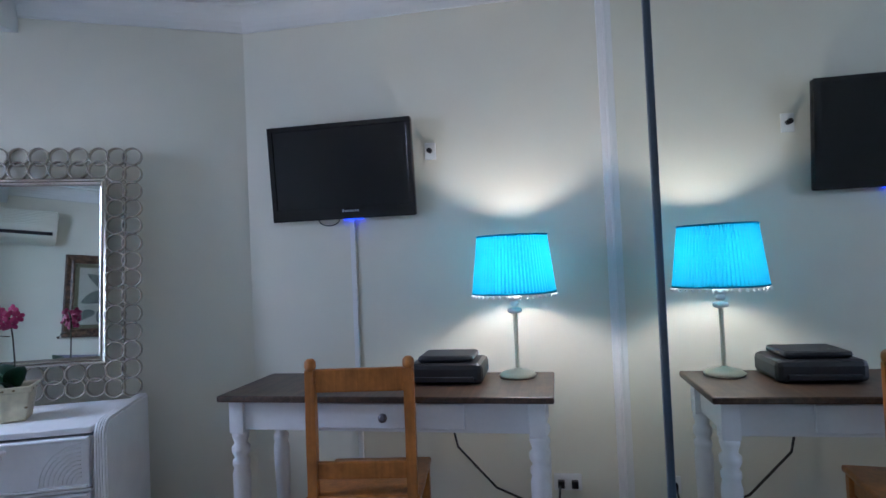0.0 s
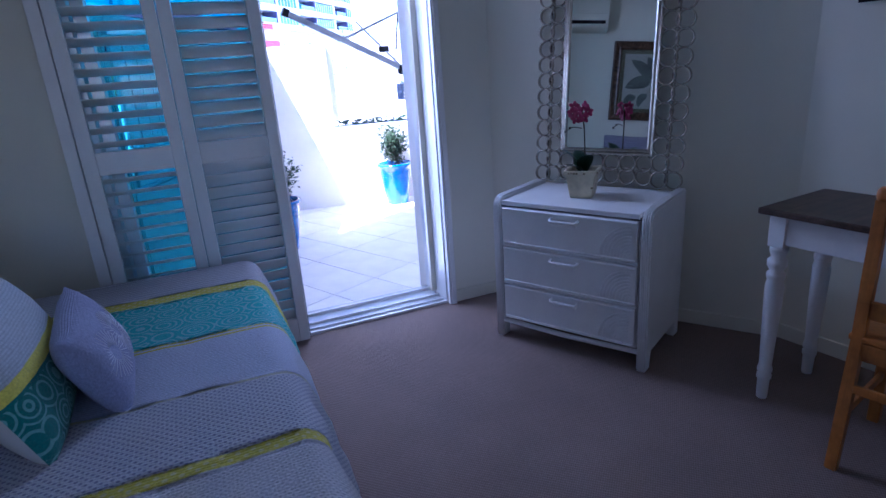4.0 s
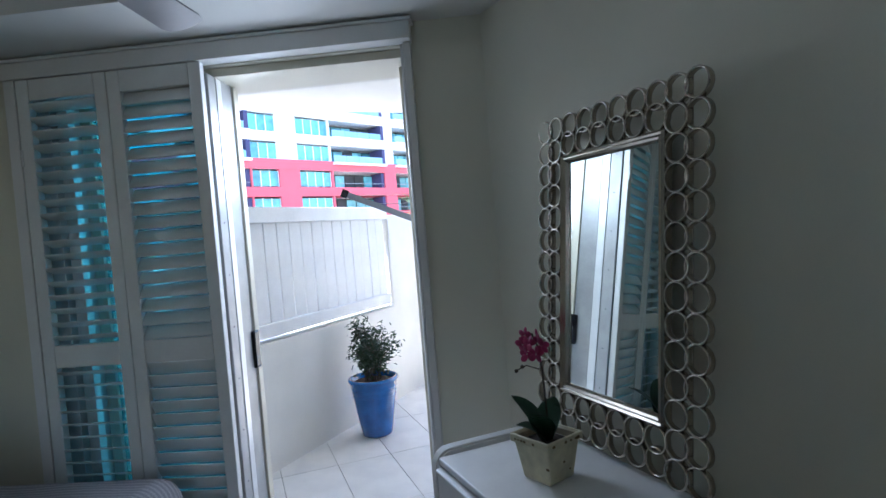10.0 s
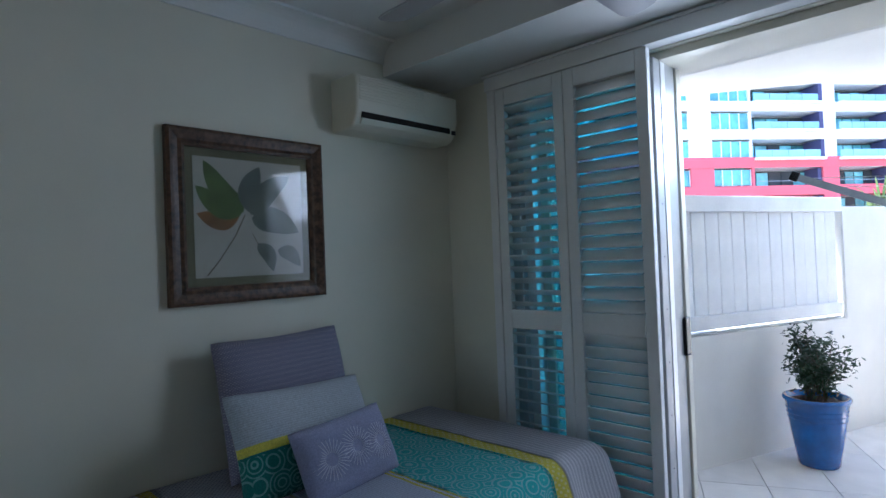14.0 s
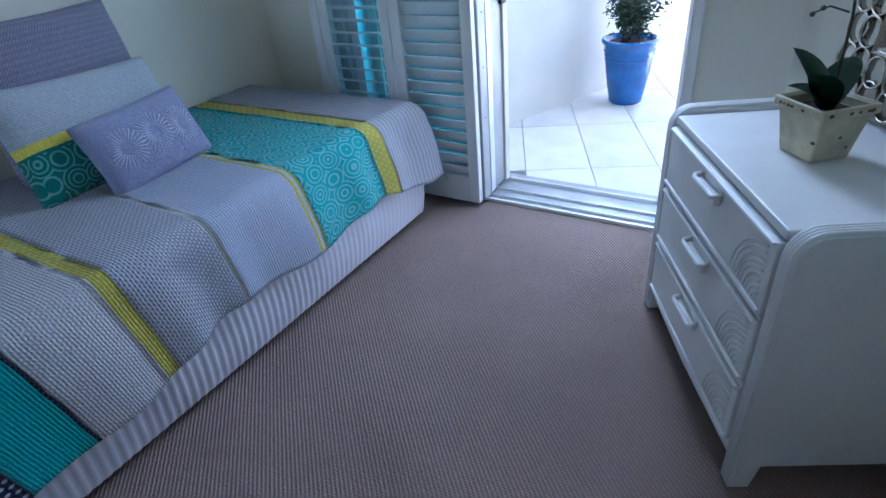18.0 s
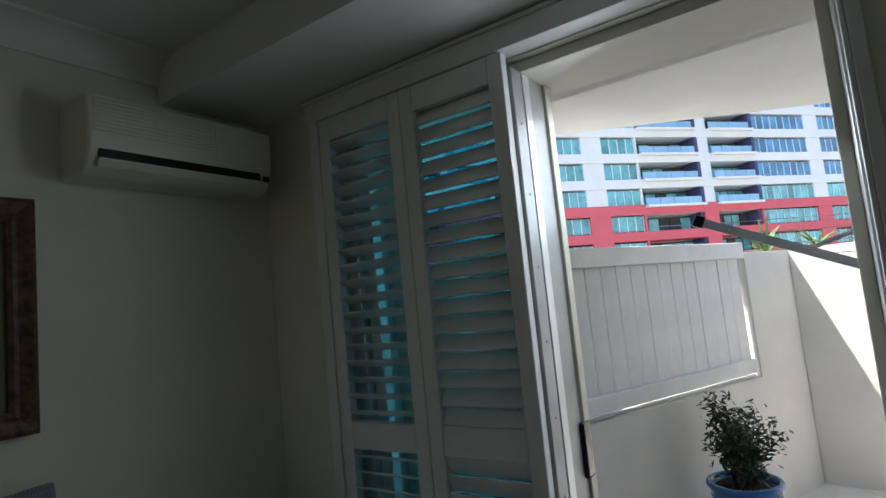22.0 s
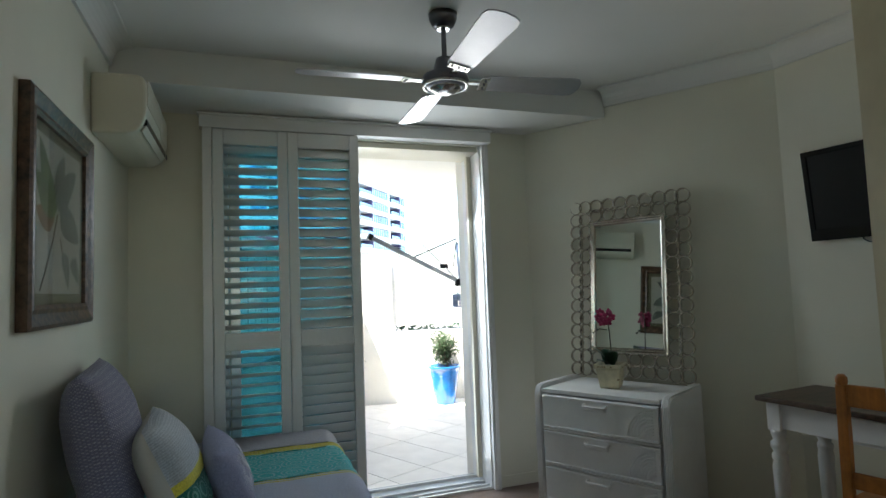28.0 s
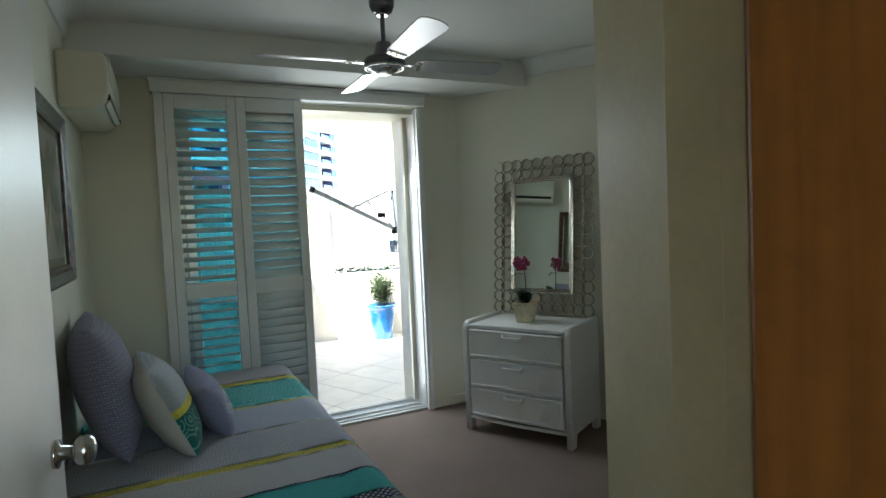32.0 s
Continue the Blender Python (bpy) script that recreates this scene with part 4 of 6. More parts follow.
EDGES = [("patterned_panel", "sage green lattice-woven foot panel", 1.130), ("patterned_band", "navy band woven with white diamonds", 1.198), ("band", "plain teal band", 1.36), ("panel", "pale grey woven panel", 1.60),
         ("stripe", "mustard yellow stripe", 1.65), ("panel", "cross-hatched grey panel", 1.93), ("panel", "pale blue-grey panel", 2.295), ("patterned_panel", "turquoise panel with ringed pattern", 2.69), ("stripe", "mustard yellow stripe", 2.77), ("panel", "white striped end panel", 9.0)]
bands = [(bmesh.new(), {}) for _ in EDGES]
for i in range(nx):
    for j in range(ny):
        b0 = 0.76 + (j + 0.5) * (3.36 - 0.76) / ny
        if Y0 - b0 > 0.325 or b0 - Y1 > 0.31:
            continue
        k = next(q for q, e in enumerate(EDGES) if askew(-0.53 + (i + 0.5) * (EX + 0.99) / nx, b0) < e[2])
        bq, seen = bands[k]
        face = []
        for key in ((i, j), (i + 1, j), (i + 1, j + 1), (i, j + 1)):
            if key not in seen:
                seen[key] = bq.verts.new(cols[key[0]][key[1]])
            face.append(seen[key])
        bq.faces.new(face).smooth = True
for (name, label, _), (bq, seen) in zip(EDGES, bands):
    uv = bq.loops.layers.uv.new("cloth")
    spot = {}
    for (i, j), v in seen.items():
        a, b = -0.53 + i * (EX + 0.99) / nx, 0.76 + j * 2.60 / ny
        spot[v] = (a * 0.92, askew(a, b))
    for f in bq.faces:
        for loop in f.loops:
            loop[uv].uv = spot[loop.vert]
    bmesh.ops.solidify(bq, geom=bq.faces[:], thickness=-0.008)
    part(name, bq, M["quilt"], quilt, label)


def cushion(name, w, h, t, m, material, label, corner=0.9):
    """A stuffed cushion: a swollen square with drawn-in sides and pointed corners; it faces -y."""
    bm = bmesh.new()
    n = 22
    sides = []
    for s in (-1, 1):
        g = []
        for i in range(n + 1):
            line = []
            for j in range(n + 1):
                u, v = 2 * i / n - 1, 2 * j / n - 1
                pull = 1 - 0.065 * (1 - v * v) * (abs(u) ** 4)
                pull2 = 1 - 0.065 * (1 - u * u) * (abs(v) ** 4)
                rnd = 1 - 0.035 * (abs(u) * abs(v)) ** 6
                pull, pull2 = pull * rnd, pull2 * rnd
                swell = max(0.0, (1 - abs(u) ** 2.6) * (1 - abs(v) ** 2.6)) ** 0.55
                crease = 0.006 * noise.noise(Vector((u * 2.5, v * 2.5, s * 3.0 + w * 10)))
                line.append(bm.verts.new((u * w / 2 * pull, s * (t / 2 * swell + crease * swell), v * h / 2 * pull2)))
            g.append(line)
        sides.append(g)
    for k, g in enumerate(sides):
        for i in range(n):
            for j in range(n):
                q = (g[i][j], g[i + 1][j], g[i + 1][j + 1], g[i][j + 1])
                bm.faces.new(q if k == 0 else q[::-1]).smooth = True
    bmesh.ops.remove_doubles(bm, verts=bm.verts[:], dist=0.0012)
    if isinstance(material, list):
        for f in bm.faces:
            f.material_index = 1 if f.calc_center_median().y > 0.004 else 0
    ob = new(name, mesh_of(name, bm, material))
    ob.matrix_world = m
    return tagged(ob, label, "cushion", "cushions on the bed")


# they face the room: local -y turned to +x; leaned back against the wall
cushion("cushion", 0.62, 0.53, 0.21, Matrix.Translation((-0.405, 2.13, 0.795)) @ pose(0, 0, 0, 0, 0, 96) @ pose(0, 0, 0, -12, 0, 0), M["lilac_knit"],
        "large lilac-grey lattice-patterned cushion leaning on the wall")
cushion("cushion", 0.63, 0.40, 0.18, Matrix.Translation((-0.20, 2.085, 0.690)) @ pose(0, 0, 0, 0, 0, 95) @ pose(0, 0, 0, -24, 3, 0), [M["panel_cushion"], M["cream_back"]],
        "square cushion with blue-grey and green panels and yellow stripe")
small = cushion("cushion", 0.44, 0.27, 0.13, Matrix.Translation((-0.035, 2.14, 0.645)) @ pose(0, 0, 0, 0, 0, 96) @ pose(0, 0, 0, -24, -2, 0), M["lilac"],
                "small lilac cushion embroidered with white circles")
for cx, cz in ((-0.115, 0.0), (0.0, 0.01), (0.115, -0.005)):
    bm = bmesh.new()
    for k in range(28):
        a = 2 * math.pi * k / 28
        pts = []
        for rr in (0.022, 0.045, 0.068):
            u, v = (cx + rr * math.cos(a)) / 0.20, (cz + rr * math.sin(a)) / 0.135
            if abs(u) > 0.93 or abs(v) > 0.93:
                continue
            pts.append((cx + rr * math.cos(a), -(0.065 * ((1 - abs(u) ** 2.6) * (1 - abs(v) ** 2.6)) ** 0.55) - 0.004, cz + rr * math.sin(a)))
        if len(pts) > 1:
            tube(bm, pts, 0.0011, 4)
    tagged(part("embroidery", bm, M["thread"], small, "white thread ring of stitches"), kind="stuff")

# ---- chest of drawers ----
DR = pose(1.711, 2.450, 0, 0, 0, -61.8)
dresser = new("chest_of_drawers")
dresser.matrix_world = DR
tagged(dresser, "white painted rattan chest with three drawers below the mirror", "chest of drawers")
HW, DD = 0.372, 0.45
for s in (-1, 1):
    # side board with a rounded shoulder, standing on a front and a back foot
    prof = [(0.0, 0.0), (0.05, 0.0), (0.065, 0.075), (DD - 0.065, 0.075), (DD - 0.05, 0.0), (DD, 0.0), (DD, 0.708)]
    prof += [(0.055 - 0.055 * math.sin(q), 0.653 + 0.055 * math.cos(q)) for q in [math.pi / 2 * i / 6 for i in range(7)]]
    x0, x1 = sorted((s * (HW - 0.042), s * HW))
    bm = bmesh.new()
    ends = [[bm.verts.new((x, y, z)) for y, z in prof] for x in (x0, x1)]
    n = len(prof)
    for j in range(n):
        bm.faces.new((ends[0][j], ends[0][(j + 1) % n], ends[1][(j + 1) % n], ends[1][j]))
    bm.faces.new(ends[0][::-1])
    bm.faces.new(ends[1])
    bmesh.ops.recalc_face_normals(bm, faces=bm.faces)
    bmesh.ops.bevel(bm, geom=[e for e in bm.edges if abs(e.verts[0].co.x - e.verts[1].co.x) < 0.001], offset=0.005, segments=2, affect="EDGES")
    side = part("side_board", bm, M["white"], dresser)
    for k in range(4):
        x = s * (HW - 0.0085 - 0.0085 * k)
        bm = bmesh.new()
        tube(bm, [(x, -0.001, 0.01), (x, -0.001, 0.35), (x, -0.001, 0.65)] + [(x, 0.055 - 0.056 * math.cos(q), 0.653 + 0.056 * math.sin(q)) for q in [math.pi / 10 * i for i in range(1, 6)]] + [(x, 0.25, 0.709), (x, DD - 0.01, 0.709)], 0.0046, 6)
        part("reed", bm, M["white"], side)
bm = bmesh.new()
box(bm, -HW + 0.05, 0.004, 0.672, HW - 0.05, DD, 0.694, bevel=0.004)
part("top", bm, M["white"], dresser)
bm = bmesh.new()
box(bm, -HW + 0.05, 0.020, 0.095, HW - 0.05, DD - 0.02, 0.66)
part("carcass", bm, M["white"], dresser)
bm = bmesh.new()
tube(bm, [(-HW + 0.04, 0.012, 0.085), (0, 0.006, 0.08), (HW - 0.04, 0.012, 0.085)], 0.012, 8)
part("apron", bm, M["white"], dresser)
for k in range(3):
    z0 = 0.112 + k * 0.190
    bm = bmesh.new()
    box(bm, -0.318, -0.006, z0, 0.318, 0.0195, z0 + 0.172, bevel=0.003)
    dw = part("drawer_front", bm, M["white"], dresser)
    if k:
        bm = bmesh.new()
        box(bm, -0.322, -0.004, z0 - 0.0145, 0.322, 0.0195, z0 - 0.0035, bevel=0.003)
        part("divider_rail", bm, M["white"], dresser)
    for z in (z0 + 0.006, z0 + 0.166):
        bm = bmesh.new()
        rod(bm, (-0.312, -0.008, z), (0.312, -0.008, z), 0.0055, seg=8)
        part("moulding", bm, M["white"], dw)
    bm = bmesh.new()
    tube(bm, [(-0.062, -0.006, z0 + 0.145), (-0.062, -0.026, z0 + 0.142), (-0.055, -0.030, z0 + 0.138), (0.055, -0.030, z0 + 0.138), (0.062, -0.026, z0 + 0.142), (0.062, -0.006, z0 + 0.145)], 0.0065, 8)
    box(bm, -0.058, -0.022, z0 + 0.115, 0.058, -0.006, z0 + 0.138, bevel=0.004)
    part("handle", bm, M["white"], dw)
    # woven fan of cane at the drawer's end
    bm = bmesh.new()
    for q in range(9):
        r = 0.02 + q * 0.014
        pts = [(0.295 - r * math.cos(a), -0.0072, z0 + 0.018 + r * math.sin(a)) for a in [math.pi / 2 * i / 8 for i in range(9)]]
        tube(bm, pts, 0.0026, 5)
    part("cane_weave", bm, M["white"], dw)

# ---- mirror with linked rings, standing on the chest ----
mir = new("wall_mirror")
MW, MH = 0.457, 0.783
mir.matrix_world = Matrix.Translation((2.081, 2.659, 0.706)) @ pose(0, 0, 0, 0, 0, -61.9) @ pose(0, 0, 0, -5.2)
tagged(mir, "upright mirror framed by linked champagne-silver rings leaning on the wall", "mirror")
zc = 0.145 + MH / 2
bm = bmesh.new()
box(bm, -MW / 2 + 0.025, 0.0, zc - MH / 2 + 0.025, MW / 2 - 0.025, 0.006, zc + MH / 2 - 0.025)
part("mirror_glass", bm, M["mirror"], mir, "clear mirror glass")
bm = bmesh.new()
box(bm, -MW / 2 + 0.005, 0.0065, zc - MH / 2 + 0.005, MW / 2 - 0.005, 0.018, zc + MH / 2 - 0.005)
part("backing_board", bm, M["darkplastic"], mir)
prof = [(0.0, 0.012), (0.0, -0.014), (0.007, -0.020), (0.013, -0.014), (0.018, -0.017), (0.024, -0.011), (0.030, -0.003), (0.030, 0.005)]
for k in range(4):
    hw, hh = (MW / 2, MH / 2) if k % 2 == 0 else (MH / 2, MW / 2)
    bm = bmesh.new()
    ends = [[bm.verts.new((s * (hw - d), y, hh - d)) for d, y in prof] for s in (-1, 1)]
    n = len(prof)
    for j in range(n):
        bm.faces.new((ends[0][j], ends[0][(j + 1) % n], ends[1][(j + 1) % n], ends[1][j]))
    bmesh.ops.recalc_face_normals(bm, faces=bm.faces)
    bm.transform(Matrix.Translation((0, 0, zc)) @ pose(0, 0, 0, 0, 90 * k, 0))
    part("inner_frame", bm, M["silver"], mir)
bm = bmesh.new()
prof = [(0.0345, -0.009), (0.0370, -0.011), (0.0400, -0.009), (0.0400, 0.009), (0.0370, 0.011), (0.0345, 0.009)]
spin = [[bm.verts.new((r * math.cos(2 * math.pi * i / 28), r * math.sin(2 * math.pi * i / 28), z)) for r, z in prof] for i in range(28)]
for i in range(28):
    for j in range(6):
        bm.faces.new((spin[i][j], spin[(i + 1) % 28][j], spin[(i + 1) % 28][(j + 1) % 6], spin[i][(j + 1) % 6])).smooth = True
bmesh.ops.recalc_face_normals(bm, faces=bm.faces)
ring_me = mesh_of("ring", bm, M["silver"])
FULL = MH + 0.28
places = []
for s in (-1, 1):
    for c, off in enumerate((0.036, 0.098)):
        for r in range(14):
            places.append((s * (MW / 2 + off), 0.004 * (c - 0.5) + 0.002 * ((r + c) % 2), 0.040 + r * (FULL - 0.08) / 13))
    for c, off in enumerate((0.036, 0.096)):
        for r in range(6):
            places.append((-MW / 2 + 0.036 + r * (MW - 0.072) / 5, 0.004 * (c - 0.5) + 0.002 * (r % 2), zc + s * (MH / 2 + off)))
for x, y, z in places:
    o = new("ring", ring_me)
    o.parent = mir
    o.matrix_local = Matrix.Translation((x, y - 0.003, z)) @ pose(0, 0, 0, 90)
for s in (-1, 1):
    bm = bmesh.new()
    tube(bm, [(s * (MW / 2 + 0.067), 0.010, 0.01), (s * (MW / 2 + 0.067), 0.010, FULL - 0.01)], 0.004, 8)
    part("back_rod", bm, M["silver"], mir)

# ---- orchid in a pot on the chest ----
orchid = thing("potted_orchid", (1.892, 2.567, 0.6945), "magenta artificial orchid in a distressed square white pot on the chest", "plant", turn=-48)
bm = bmesh.new()
g = bmesh.new()
for (b0, z0), (b1, z1) in (((0.041, 0.0), (0.056, 0.105)),):
    lo = [g.verts.new((sx * b0, sy * b0, z0)) for sx, sy in ((-1, -1), (1, -1), (1, 1), (-1, 1))]
    hi = [g.verts.new((sx * b1, sy * b1, z1)) for sx, sy in ((-1, -1), (1, -1), (1, 1), (-1, 1))]
    li = [g.verts.new((sx * (b1 - 0.007), sy * (b1 - 0.007), z1)) for sx, sy in ((-1, -1), (1, -1), (1, 1), (-1, 1))]
    di = [g.verts.new((sx * (b1 - 0.010), sy * (b1 - 0.010), z1 - 0.02)) for sx, sy in ((-1, -1), (1, -1), (1, 1), (-1, 1))]
    for p, q in ((lo, hi), (hi, li), (li, di)):
        for i in range(4):
            g.faces.new((p[i], p[(i + 1) % 4], q[(i + 1) % 4], q[i]))
    g.faces.new(lo[::-1])
    g.faces.new(di)
bmesh.ops.recalc_face_normals(g, faces=g.faces)
bmesh.ops.bevel(g, geom=g.edges[:], offset=0.003, segments=1, affect="EDGES")
add_mesh(bm, g)
pot = part("pot", bm, M["crackle"], orchid)
bm = bmesh.new()
for s in range(4):
    box(bm, -0.060, -0.061, 0.088, 0.060, -0.053, 0.107, bevel=0.003, m=pose(0, 0, 0, 0, 0, 90 * s))
part("pot_rim", bm, M["crackle"], pot)
for s in range(4):
    for k in range(9):
        bm = bmesh.new()
        g = bmesh.new()
        bmesh.ops.create_icosphere(g, subdivisions=1, radius=random.uniform(0.0018, 0.0045))
        add_mesh(bm, g, pose(0, 0, 0, 0, 0, 90 * s) @ Matrix.Translation((random.uniform(-0.05, 0.05), -0.0615 if k < 5 else -0.047, 0.097 if k < 5 else random.uniform(0.02, 0.06))) @ Matrix.Diagonal((1.4, 0.35, 1, 1)))
        if k < 5 or random.random() < 0.4:
            part("chip", bm, M["rust"], pot)
        else:
            bm.free()
bm = bmesh.new()
box(bm, -0.044, -0.044, 0.080, 0.044, 0.044, 0.088)
part("soil", bm, M["soil"], orchid)


def blade_leaf(bm, base, way, length, width, droop, up=0.4, n=8):
    """A thick tapering leaf that arches over."""
    way = Vector((*way, 0)).normalized()
    side = Vector((-way.y, way.x, 0))
    prev = None
    for i in range(n + 1):
        f = i / n
        c = Vector(base) + way * (length * f * (0.55 + 0.45 * f)) + Vector((0, 0, up * length * f - droop * length * f * f))
        w = width * (math.sin(math.pi * min(1, 0.12 + 0.88 * f)) ** 0.7 if f < 1 else 0.02)
        row = [bm.verts.new(c - side * w + Vector((0, 0, 0.25 * w))), bm.verts.new(c), bm.verts.new(c + side * w + Vector((0, 0, 0.25 * w)))]
        if prev:
            for j in range(2):
                bm.faces.new((prev[j], prev[j + 1], row[j + 1], row[j])).smooth = True
        prev = row


for way, ln, up in (((-1, -0.3), 0.075, 1.6), ((0.3, -0.6), 0.07, 1.5), ((-0.4, 0.8), 0.08, 1.3), ((-1, -0.9), 0.06, 1.0)):
    bm = bmesh.new()
    blade_leaf(bm, (0, 0, 0.085), way, ln * 1.15, 0.030, 0.45, up)
    bmesh.ops.solidify(bm, geom=bm.faces[:], thickness=0.002)
    part("leaf", bm, M["orchid_leaf"], orchid)
bm = bmesh.new()
tube(bm, [(0.005, 0.0, 0.085), (0.008, 0.0, 0.16), (0.004, 0.0, 0.25), (-0.002, -0.003, 0.31), (-0.016, -0.006, 0.34)], 0.0026, 6)
stalk = part("stalk", bm, M["stem"], orchid)
bm = bmesh.new()
tube(bm, [(-0.004, 0.0, 0.255), (-0.035, -0.012, 0.262), (-0.060, -0.02, 0.248)], 0.0018, 6)
for q in ((-0.045, -0.016, 0.258), (-0.062, -0.02, 0.246)):
    g = bmesh.new()
    bmesh.ops.create_icosphere(g, subdivisions=1, radius=0.0055)
    add_mesh(bm, g, Matrix.Translation(q))
part("bud_twig", bm, M["stem"], stalk)
for q in ((0.006, -0.02, 0.295), (-0.014, -0.022, 0.318), (-0.030, -0.015, 0.335), (0.008, -0.014, 0.335), (-0.022, -0.02, 0.292), (-0.036, -0.018, 0.312), (0.018, -0.012, 0.315)):
    bm = bmesh.new()
    for k in range(5):
        g = bmesh.new()
        bmesh.ops.create_icosphere(g, subdivisions=2, radius=0.0095)
        a = 72 * k + random.uniform(-10, 10)
        add_mesh(bm, g, Matrix.Translation(q) @ pose(0, 0, 0, random.uniform(-25, 25), a, random.uniform(-30, 30)) @ Matrix.Translation((0, 0, 0.011)) @ Matrix.Diagonal((0.85, 0.25, 1.05, 1)))
    part("blossom", bm, M["petal"], orchid)

orchid.scale = (1.2, 1.2, 1.2)

# ---- desk ----
desk = thing("desk", (2.078, 1.822, 0), "white painted desk with turned legs and a dark wooden top", "desk", turn=-84.0)
DL, DP = 1.20, 0.42
desk.scale = (1, 1, 1.026)
bm = bmesh.new()
box(bm, 0.0, 0.0, 0.716, DL, DP, 0.738, bevel=0.005)
part("tabletop", bm, M["walnut"], desk, "dark stained wooden top")
for name, b in (("apron", (0.055, 0.045, 0.61, DL - 0.055, 0.062, 0.715)), ("apron", (0.055, DP - 0.05, 0.61, DL - 0.055, DP - 0.033, 0.715)),
                ("apron", (0.05, 0.06, 0.61, 0.066, DP - 0.05, 0.715)), ("apron", (DL - 0.066, 0.06, 0.61, DL - 0.05, DP - 0.05, 0.715))):
    bm = bmesh.new()
    box(bm, *b, bevel=0.002)
    part(name, bm, M["white"], desk)
bm = bmesh.new()
box(bm, 0.34, 0.037, 0.622, 0.90, 0.047, 0.706, bevel=0.003)
drw = part("drawer_front", bm, M["white"], desk)
bm = bmesh.new()
turned(bm, [(0.006, 0.0), (0.006, 0.012), (0.015, 0.018), (0.016, 0.026), (0.006, 0.031)], seg=14, m=Matrix.Translation((0.62, 0.037, 0.664)) @ pose(0, 0, 0, 90))
part("knob", bm, M["darksteel"], drw, "dark metal drawer knob")
for x in (0.058, DL - 0.058):
    for y in (0.058, DP - 0.055):
        bm = bmesh.new()
        box(bm, x - 0.028, y - 0.028, 0.60, x + 0.028, y + 0.028, 0.7155, bevel=0.002)
        turned(bm, [(0.018, 0.0), (0.020, 0.01), (0.021, 0.075), (0.026, 0.085), (0.026, 0.098), (0.021, 0.104), (0.027, 0.115), (0.026, 0.125), (0.022, 0.14), (0.030, 0.36), (0.032, 0.45),
                    (0.026, 0.475), (0.031, 0.485), (0.031, 0.50), (0.022, 0.51), (0.033, 0.53), (0.033, 0.548), (0.022, 0.56), (0.030, 0.585), (0.030, 0.601)], seg=18, m=Matrix.Translation((x, y, 0)))
        part("leg", bm, M["white"], desk)

# ---- chair ----
chair = thing("chair", (2.018, 1.235, 0), "orange-stained pine chair with a slatted back at the desk", "chair", turn=-77)
for s in (-1, 1):
    bm = bmesh.new()
    g = bmesh.new()
    secs = [(0.0, 0.0), (0.03, 0.25), (0.05, 0.45), (0.055, 0.65), (0.06, 0.865)]
    prev = None
    for y, z in secs:
        ring = [g.verts.new((s * 0.165 + dx, y + dy, z)) for dx, dy in ((-0.017, -0.015), (0.017, -0.015), (0.017, 0.015), (-0.017, 0.015))]
        if prev:
            for i in range(4):
                g.faces.new((prev[i], prev[(i + 1) % 4], ring[(i + 1) % 4], ring[i]))
        else:
            g.faces.new(ring[::-1])
        prev = ring
    g.faces.new(prev)
    bmesh.ops.bevel(g, geom=[e for e in g.edges if abs(e.verts[0].co.z - e.verts[1].co.z) > 0.1], offset=0.004, segments=2, affect="EDGES")
    add_mesh(bm, g)
    turned(bm, [(0.016, 0.862), (0.020, 0.875), (0.019, 0.892), (0.010, 0.902)], seg=12, m=Matrix.Translation((s * 0.165, 0.06, 0)))
    part("back_post", bm, M["pine"], chair)
for name, z0, z1, y in (("top_rail", 0.790, 0.868, 0.058), ("cross_rail", 0.508, 0.565, 0.052)):
    bm = bmesh.new()
    box(bm, -0.149, y - 0.009, z0, 0.149, y + 0.009, z1, bevel=0.005)
    part(name, bm, M["pine"], chair)
bm = bmesh.new()
box(bm, -0.19, 0.035, 0.432, 0.19, 0.41, 0.455, bevel=0.008)
part("seat", bm, M["pine"], chair)
for name, b in (("seat_rail", (-0.165, 0.36, 0.375, 0.165, 0.378, 0.4315)), ("seat_rail", (-0.172, 0.06, 0.375, -0.155, 0.37, 0.4315)), ("seat_rail", (0.155, 0.06, 0.375, 0.172, 0.37, 0.4315)),
                ("seat_rail", (-0.15, 0.035, 0.375, 0.15, 0.052, 0.4315)),
                ("stretcher", (-0.172, 0.03, 0.175, -0.157, 0.37, 0.205)), ("stretcher", (0.157, 0.03, 0.175, 0.172, 0.37, 0.205)), ("stretcher", (-0.16, 0.19, 0.18, 0.16, 0.205, 0.20)),
                ("stretcher", (-0.15, 0.016, 0.27, 0.15, 0.031, 0.298))):
    bm = bmesh.new()
    box(bm, *b, bevel=0.003)
    part(name, bm, M["pine"], chair)
for s in (-1, 1):
    bm = bmesh.new()
    box(bm, s * 0.168 - 0.018, 0.352, 0.0, s * 0.168 + 0.018, 0.388, 0.4318, bevel=0.005)
    part("leg", bm, M["pine"], chair)

